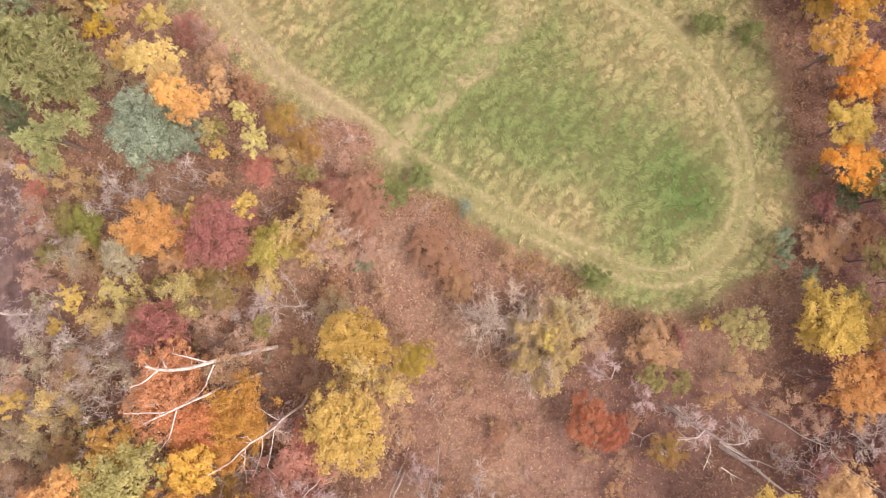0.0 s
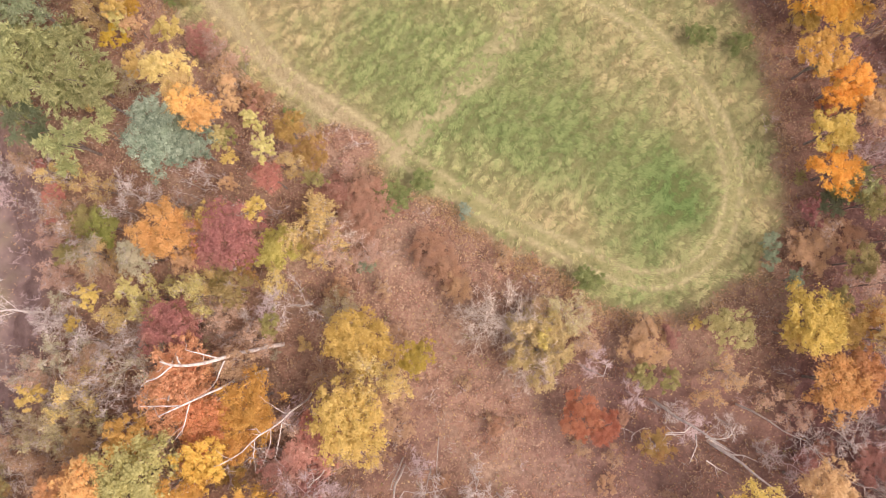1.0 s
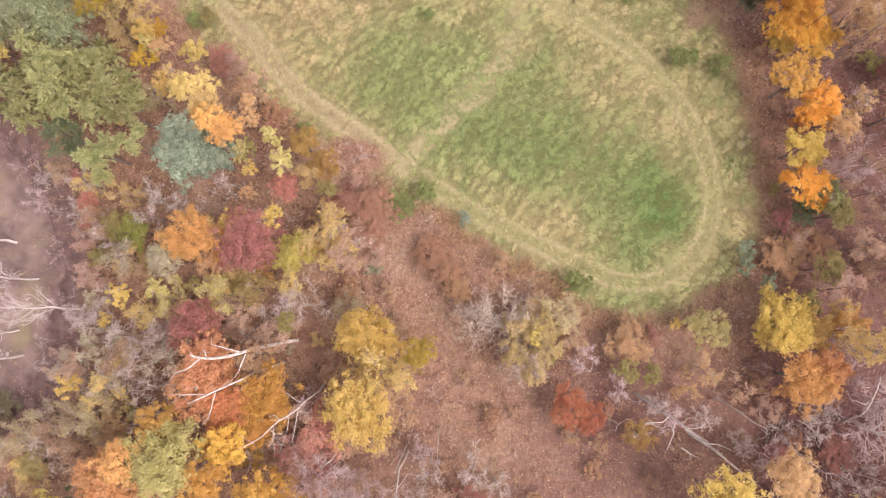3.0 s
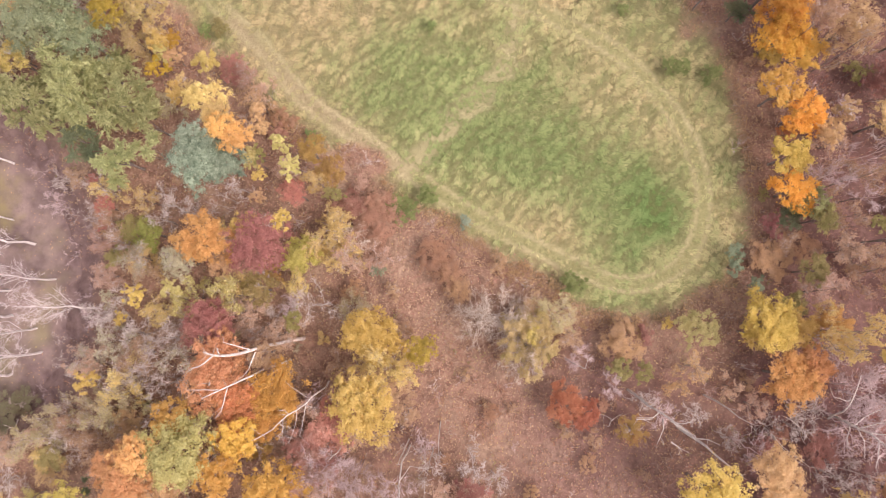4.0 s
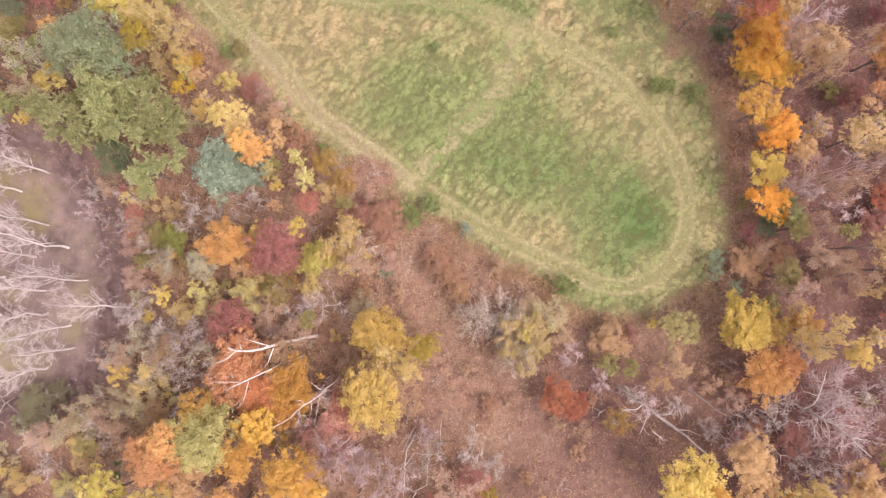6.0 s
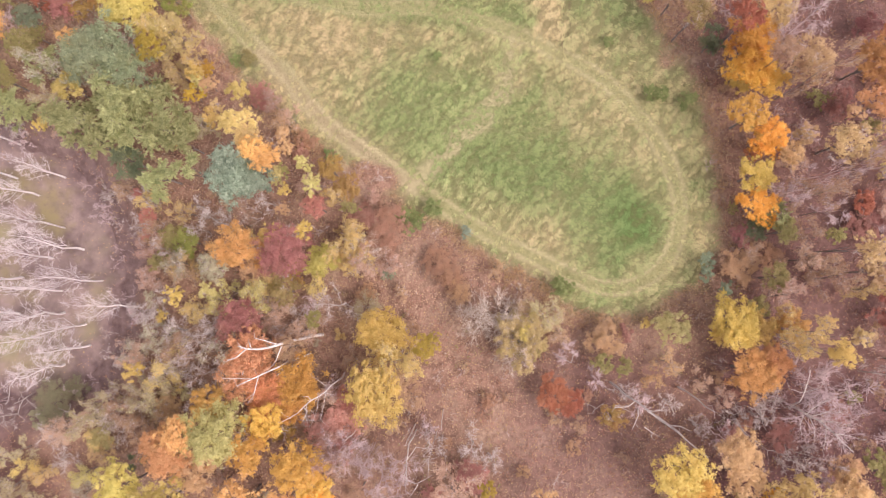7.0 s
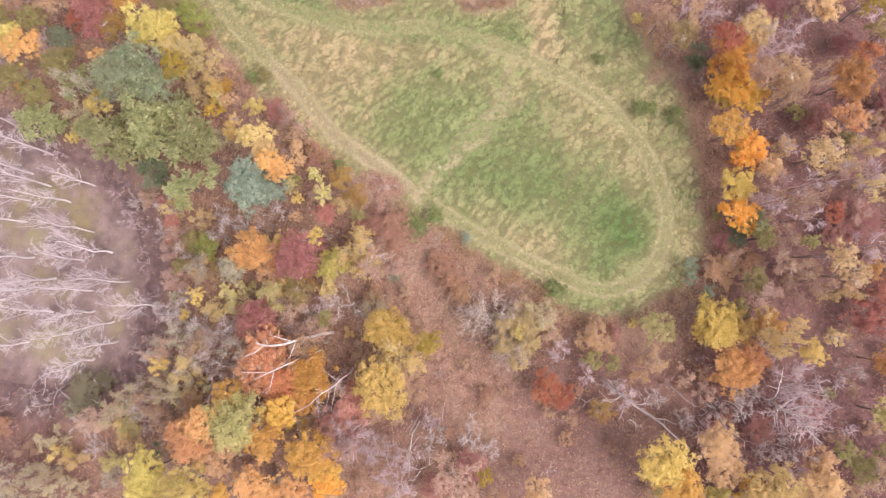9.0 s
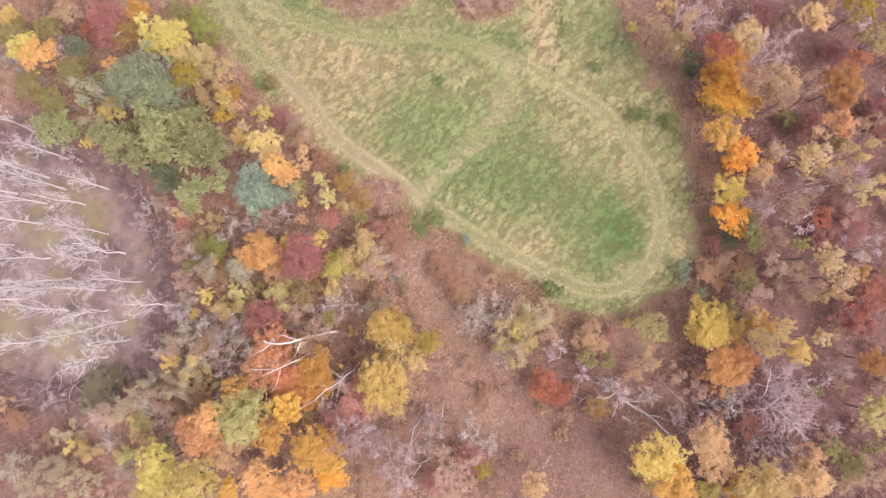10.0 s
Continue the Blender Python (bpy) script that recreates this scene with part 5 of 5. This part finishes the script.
plant("bare", -43.5, -22.7, 1.9, 1.99)
plant("gold", 28.7, 32.5, 8.4, 2.96)
plant("gold", 28.9, 29.9, 8.1, 2.80)
plant("goldyellow", 32.0, 29.3, 5.7, 2.02)
plant("goldy", 29.3, 29.4, 3.0, 1.56)
plant("rust", 26.4, 33.1, 11.9, 1.86)
plant("goldyellow", 29.6, 24.3, 7.2, 2.2)
plant("orange", 32.0, 22.6, 7.2, 2.1)
plant("orange", 32.6, 21.9, 5.4, 1.7)
plant("rust", 31.6, 21.0, 3.9, 1.19)
plant("goldy", 31.3, 18.2, 6.4, 2.26)
plant("orange", 32.3, 14.9, 5.9, 2.36)
plant("paleoak", 30.3, 36.1, 9.1, 2.59)
plant("barepink", 32.5, 33.8, 14.7, 3.21)
plant("paleoak", 34.2, 30.9, 9.5, 2.75)
plant("sparse_tan", 34.3, 28.5, 16.1, 1.72)
plant("tanleaf", 30.2, 29.8, 12.3, 1.69)
plant("olivetan", 21.5, 33.8, 9.1, 1.85)
plant("tangold", 20.8, 39.5, 6.3, 1.32)
plant("lemon", 17.5, 37.6, 3.0, 0.86)
plant("sparse_orange", 23.8, 37.5, 6.3, 2.0)
plant("tanleaf", 19.8, 36.7, 6.7, 1.82)
plant("barepink", 25.7, 38.9, 7.7, 2.67)
plant("barepink", 23.0, 38.9, 7.5, 2.20)
plant("peach", 37.9, 40.0, 8.2, 1.95)
plant("olivegold", 43.2, 41.8, 8.0, 1.96)
plant("olivetan", 45.6, 38.4, 8.3, 2.28)
plant("rustgold", 41.8, 32.1, 8.9, 2.60)
plant("rust", 43.9, 35.5, 7.4, 1.64)
plant("orangepeach", 42.8, 27.4, 7.9, 1.79)
plant("peach", 40.8, 26.3, 6.6, 1.15)
plant("sparse_tan", 46.6, 28.2, 7.6, 1.57)
plant("paleoak", 39.9, 22.8, 8.7, 2.44)
plant("barepink", 37.8, 18.9, 14.6, 2.04)
plant("paleoak", 36.0, 23.2, 6.6, 1.49)
plant("peach", 34.7, 21.2, 6.0, 1.50)
plant("barepink", 34.4, 16.4, 9.5, 2.46)
plant("sparse_tan", 36.1, 16.1, 14.4, 2.19)
plant("sparse_tan", 37.6, 13.2, 6.9, 1.90)
plant("feather", 34.3, 14.2, 5.0, 1.86)
plant("spruce_green", 33.3, 12.5, 3.1, 1.73)
plant("olive", 35.3, 12.5, 5.9, 1.50)
plant("olive", 39.9, 12.7, 6.7, 1.15)
plant("rust", 39.0, 15.3, 12.4, 1.37)
plant("scrubwine", 47.2, 16.3, 3.0, 2.92)
plant("scrubwine", 45.0, 14.6, 3.0, 2.06)
plant("barepink", 46.0, 21.8, 8.3, 2.65)
plant("sparse_yellow", 45.3, 24.5, 7.7, 2.04)
plant("barepink", 47.8, 13.3, 8.0, 2.50)
plant("paleoak", 40.1, 11.0, 13.2, 1.66)
plant("paleoak", 44.6, 9.4, 8.6, 2.11)
plant("sparse_yellow", 44.6, 7.3, 7.7, 1.57)
plant("rustgold", 47.4, 10.2, 6.9, 1.23)
plant("scrubred2", 50.8, 8.4, 5.1, 2.56)
plant("scrubred2", 48.8, 5.2, 5.0, 2.39)
plant("sparse_tan", 41.1, 8.2, 7.5, 2.36)
plant("scrubrust", 32.1, 8.2, 2.6, 2.4)
plant("olive", 35.0, 7.3, 5.6, 1.6)
plant("sparse_pink", 36.4, 5.5, 6.1, 2.4)
plant("sparse_pink", 37.9, 9.8, 6.7, 2.06)
plant("goldy", 30.6, 1.4, 7.7, 2.99)
plant("yellow", 30.0, 0.4, 5.3, 1.8)
plant("goldy", 33.4, 1.3, 6.6, 2.17)
plant("rustgold", 37.3, 2.6, 5.2, 2.03)
plant("olive", 33.9, 3.8, 4.7, 1.52)
plant("sparse_yellow", 36.9, 1.8, 12.0, 3.0)
plant("yellow", 38.6, 0.1, 13.3, 1.51)
plant("paleoak", 43.4, 1.8, 7.5, 1.30)
plant("olivesage", 24.9, 0.0, 4.4, 2.1)
plant("yellow", 22.1, 0.1, 2.5, 0.69)
plant("tangerine", 33.1, -3.2, 6.8, 2.85)
plant("tangerine", 35.1, -2.3, 6.7, 2.33)
plant("sparse_orange", 25.2, -3.8, 5.3, 1.69)
plant("sparse_orange", 23.5, -5.8, 4.9, 1.21)
plant("sparse_pink", 29.1, -5.1, 3.0, 1.38)
plant("sparse_pink", 31.5, -6.6, 3.0, 1.72)
plant("yellowlime", 50.9, -5.6, 8.1, 2.1)
plant("bare", 47.3, -1.6, 7.1, 1.73)
plant("rustgold", 50.1, 0.3, 6.9, 1.65)
plant("barepink", 40.5, -6.8, 7.5, 3.93)
plant("barepink", 41.0, -4.1, 12.0, 4.05)
plant("barepink", 39.9, -3.3, 7.5, 3.30)
plant("barepink", 41.7, -7.2, 11.6, 3.16)
plant("yellow", 26.6, -14.6, 8.7, 3.2)
plant("goldyellow", 28.8, -17.0, 8.4, 2.8)
plant("peach", 32.1, -11.9, 8.7, 2.61)
plant("peach", 33.8, -14.6, 7.0, 2.32)
plant("barepink", 31.8, -10.9, 5.7, 2.24)
plant("tangold", 38.9, -15.7, 8.9, 3.45)
plant("peach", 44.6, -14.6, 7.7, 2.64)
plant("peach", 45.2, -12.7, 5.3, 2.20)
plant("yellowgreen", 33.7, -17.9, 6.0, 1.67)
plant("gold", 37.4, -17.3, 6.8, 1.99)
plant("olive", 45.6, -10.2, 8.3, 1.45)
plant("olive", 50.4, -12.4, 4.5, 1.87)
plant("sparse_tan", 51.6, -13.1, 6.4, 2.38)
plant("bare", 35.6, -8.0, 5.3, 2.09)
plant("bare", 33.6, -8.5, 1.9, 1.99)
plant("bare", 39.1, -12.0, 6.2, 2.23)
plant("bare", 40.6, -11.5, 9.2, 1.85)
plant("olive", 53.1, -9.9, 4.0, 1.36)
plant("rust", 12.9, -9.1, 4.4, 2.05)
plant("rust", 14.8, -9.8, 4.5, 1.6)
plant("bare_cream", 5.1, -1.8, 6.0, 4.14)
plant("sparse_olive", 7.9, -3.9, 6.8, 3.7)
plant("lemon", 8.2, -2.9, 7.0, 0.95)
plant("bare_cream", 7.8, -5.2, 6.4, 2.9)
plant("sparse_tan", 9.4, -1.0, 3.5, 2.78)
plant("sparse_tan", 12.5, -2.3, 3.5, 1.96)
plant("scrubrust", 18.2, -2.3, 3.0, 2.23)
plant("barepink", 13.8, -4.4, 3.5, 1.80)
plant("olive", 17.8, -4.8, 3.7, 1.37)
plant("rustolive", 19.9, -10.8, 3.1, 1.73)
plant("olive", 20.4, -4.9, 3.0, 1.20)
plant("bush", 12.4, 2.8, 2.4, 1.46)
plant("bush", -3.6, 9.6, 2.0, 1.27)
plant("bush", -6.0, 7.8, 2.2, 1.75)
plant("bush", 19.4, 26.9, 1.8, 1.07)
plant("bush", 20.9, 26.9, 1.8, 1.07)
plant("bush", 23.7, 26.5, 2.0, 1.17)
plant("barepink", 27.4, 19.3, 2.4, 1.16)
plant("teal", 0.7, 7.4, 1.6, 0.87)
plant("bush", -5.9, 27.9, 0.9, 0.59)
plant("bush", 13.9, 32.4, 1.2, 0.79)
plant("blue", 28.2, 8.4, 2.6, 1.03)
plant("blue", 28.2, 6.8, 2.6, 1.03)
plant("blue", 30.4, 5.2, 2.8, 1.12)
plant("scrubrust", 1.0, 0.5, 2.2, 1.56)
plant("scrubrust", -9.7, -1.2, 2.2, 1.30)
plant("scrubrust", -2.0, 3.7, 2.0, 1.91)
plant("scrubrust", -0.3, 2.1, 2.0, 1.73)
plant("sparse_tan", 4.5, 4.0, 2.0, 1.33)
plant("bush", -16.5, 14.1, 1.2, 0.88)
plant("blue", -7.6, 1.3, 1.6, 0.87)
plant("bush", -29.6, 23.7, 1.2, 0.88)
plant("olive", -28.0, 24.2, 1.6, 1.04)
plant("bare", -10.1, 12.4, 1.6, 1.4)
plant("bare", -12.5, 13.2, 1.6, 1.2)
plant("sparse_pink", -10.4, 9.7, 2.4, 1.4)
plant("scrubpink", -25.2, 19.5, 4.2, 1.53)
plant("sparse_pink", -20.9, 17.3, 6.5, 1.43)
plant("scrubrust", -19.3, 15.0, 3.0, 1.38)
plant("scrubred", -19.8, 13.4, 3.0, 1.20)
plant("scrubrust", 35.3, 9.5, 2.6, 1.7)
plant("bare", -29.5, -8.5, 6.8, 2.37)
plant("bare", -29.5, -12.7, 6.7, 2.37)
plant("bare", -25.3, -7.1, 7.3, 1.89)
plant("sparse_sage", -33.6, -11.3, 6.2, 1.66)
plant("bare", -32.8, -7.7, 6.0, 1.91)
plant("bare", -23.0, -11.6, 7.5, 2.04)
plant("bare", -35.7, -19.1, 5.2, 2.25)
plant("bare", -25.7, -15.5, 6.9, 1.90)
plant("bare", -26.2, 4.4, 6.3, 1.59)
plant("bare", -29.2, 2.8, 6.2, 1.75)
plant("bare", -23.6, 6.2, 6.6, 1.43)
plant("bare", -16.0, 5.1, 3.5, 1.47)
plant("sparse_pink", -7.6, 2.7, 3.5, 1.96)
plant("bare", -13.7, 12.1, 2.4, 1.3)
plant("barepink", -2.4, -19.1, 7.3, 2.36)
plant("bare", 6.9, -17.2, 5.3, 2.09)
plant("barepink", -4.7, -21.4, 7.7, 2.04)
plant("barepink", -0.4, -15.3, 3.5, 1.63)
plant("bare", 37.5, 0.9, 6.1, 1.91)
plant("bare", 36.0, -6.2, 5.5, 2.24)
plant("bare", 30.7, -3.2, 3.5, 1.47)
plant("barepink", 22.5, -8.7, 3.5, 1.96)
plant("bare", 20.9, -7.6, 3.5, 1.63)
plant("barepink", 17.4, -6.8, 3.1, 1.64)
plant("bare", 25.9, -8.2, 3.5, 1.80)
plant("bare", 29.6, -10.3, 3.5, 1.96)
plant("pondweed", -43.7, -19.1, 2.4, 2.59)
plant("pondweed", -42.0, -17.5, 1.8, 1.56)
plant("pondweed", -44.7, -21.1, 1.8, 1.39)
plant("sparse_straw", -32.9, -15.9, 5.9, 1.84)
plant("yellow", -50.2, 12.3, 3.5, 0.85)
plant("goldyellow", -57.6, 17.8, 3.7, 1.02)
plant("sparse_straw", -30.1, -14.3, 6.6, 2.00)
plant("olivesage", -36.3, -21.6, 4.2, 1.53)
plant("sparse_yellow", -44.3, -26.2, 4.0, 1.36)
plant("peach", -31.2, 19.8, 3.9, 1.19)
plant("paleoak", -30.0, 17.3, 3.7, 1.02)
plant("yellow", -29.2, 15.4, 6.4, 1.32)
plant("bare_cream", 3.4, -2.7, 5.9, 2.87)
plant("sparse_tan", 42.9, 21.7, 8.1, 1.56)
plant("sparse_tan", 39.6, 9.4, 6.7, 1.90)
plant("sparse_yellow", 47.7, 20.8, 7.8, 2.04)
plant("goldolive", -31.9, 21.6, 3.9, 1.19)
plant("yellowlime", -32.4, 20.0, 3.9, 1.19)
plant("goldolive", -32.9, 18.4, 3.9, 1.19)
plant("bare_cream", -10.6, 3.2, 6.6, 3.0)
plant("sparse_yellow", -11.3, 3.3, 7.0, 2.8)
plant("barepink", -9.1, -17.5, 9.3, 2.78)
plant("barepink", -6.3, -18.1, 12.1, 1.95)
plant("bare_cream", 7.3, -2.3, 5.8, 3.19)
plant("olivetan", 9.2, -4.3, 4.5, 1.87)

# mauve brush in the two thickets north of the mown lane
thorn = np.random.default_rng(17)
for k in range(40):
    a, q = thorn.uniform(0, 6.28), math.sqrt(thorn.random())
    r = thorn.uniform(1.0, 1.7)
    if k < 24:
        plant(("barepink", "bare", "sparse_pink")[k % 3], -18.5 + 7.0 * q * math.cos(a), 39.8 + 4.4 * q * math.sin(a), r * 1.7, r)
    else:
        plant(("sparse_pink", "barepink", "bare")[k % 3], -2 + 4.0 * q * math.cos(a), 41.2 + 4.2 * q * math.sin(a), r * 1.2, r)
plant("sparse_straw", 10.6, -0.8, 4.5, 2.7)
plant("sparse_olive", 8.9, -2.4, 5.6, 2.9)
plant("barepink", -11.0, -12.1, 8.5, 1.7)
plant("sparse_pink", -11.8, -13.0, 8.0, 1.6)
plant("barepink", 31.4, 34.0, 8.5, 2.8)
plant("feather", -50.5, 18.5, 5.0, 1.7)
plant("feather", -49.0, 20.6, 5.0, 1.6)
plant("feather", -46.8, 20.0, 5.5, 1.6)
plant("olive", -52.5, 22.6, 4.5, 1.5)
# small shrubs and saplings that fill the wood's floor between the trees
STANDING = [(o.matrix_basis.translation.x, o.matrix_basis.translation.y, o.matrix_basis.to_scale().x * 2.2) for o in scene.objects if o.name.split(".")[0] in ("tree", "bare_tree", "shrub", "bush", "evergreen")]
fill = np.random.default_rng(77)
placed = 0
KINDS = ("bare", "sparse_tan", "barepink", "scrubrust", "bare", "scrubred", "olive", "sparse_tan", "barepink", "tanleaf")
WARM = ("bare", "sparse_straw", "sparse_tan", "paleoak", "barepink", "sparse_orange", "sparse_yellow", "sparse_tan", "sparse_sage", "sparse_pink")
while placed < 170:
    x, y = fill.uniform(-66, 58), fill.uniform(-34, 46)
    r = fill.uniform(0.7, 1.45)
    open_floor = math.hypot((x - 3) / 5, (y + 13) / 8) < 1 or math.hypot((x - 12) / 7, (y + 16) / 5) < 1
    if meadow_depth(x, y) > -1.2 or shore_depth(x, y) > -1.0 or open_floor or any(math.hypot(x - a, y - b) < 0.5 * (r + c) for a, b, c in STANDING):
        continue
    if x < -6 and placed % 2 == 0:
        r = fill.uniform(1.5, 2.1)
    plant((WARM if x < -8 else KINDS)[int(fill.integers(0, len(KINDS)))], x, y, r * fill.uniform(1.7, 2.6), r)
    STANDING.append((x, y, r))
    placed += 1
# leafless scrub along the pond's bank
bank = np.random.default_rng(91)
placed = 0
while placed < 36:
    x, y = bank.uniform(-62, -34), bank.uniform(-24, 14)
    if not -2.5 < float(shore_depth(x, y)) < 3.2:
        continue
    r = bank.uniform(0.9, 1.7)
    plant(("barepink", "bare", "barepink")[placed % 3], x, y, r * 1.6, r)
    placed += 1
# thin mauve and wine-red saplings under the eastern trees
east = np.random.default_rng(55)
placed = 0
while placed < 62:
    x, y = east.uniform(31, 60), east.uniform(-22, 46)
    r = east.uniform(1.0, 2.1)
    if meadow_depth(x, y) > -1.5 or any(math.hypot(x - a, y - b) < 0.4 * (r + c) for a, b, c in STANDING):
        continue
    plant(("scrubwine", "barepink", "scrubred", "sparse_pink", "barepink", "sparse_tan", "scrubwine")[placed % 7], x, y, r * east.uniform(1.5, 2.2), r)
    STANDING.append((x, y, r))
    placed += 1
# thin half-bare trees between the pond and the meadow
haze = np.random.default_rng(63)
placed = 0
while placed < 44:
    x, y = haze.uniform(-50, -15), haze.uniform(-22, 6)
    if meadow_depth(x, y) > -2.5 or shore_depth(x, y) > -1.0:
        continue
    r = haze.uniform(1.5, 2.4)
    plant(("bare", "sparse_yellow", "sparse_tan", "bare", "sparse_pink")[placed % 5], x, y, r * haze.uniform(1.9, 2.5), r)
    placed += 1
# low grey brush on the open floor south of the meadow
brush = np.random.default_rng(29)
for k in range(26):
    a, q = brush.uniform(0, 6.28), math.sqrt(brush.random())
    r = brush.uniform(0.7, 1.3)
    plant(("bare", "sparse_tan", "barepink", "bare", "scrubrust")[k % 5], 6 + 11 * q * math.cos(a), -14 + 9 * q * math.sin(a), r * 1.3, r)
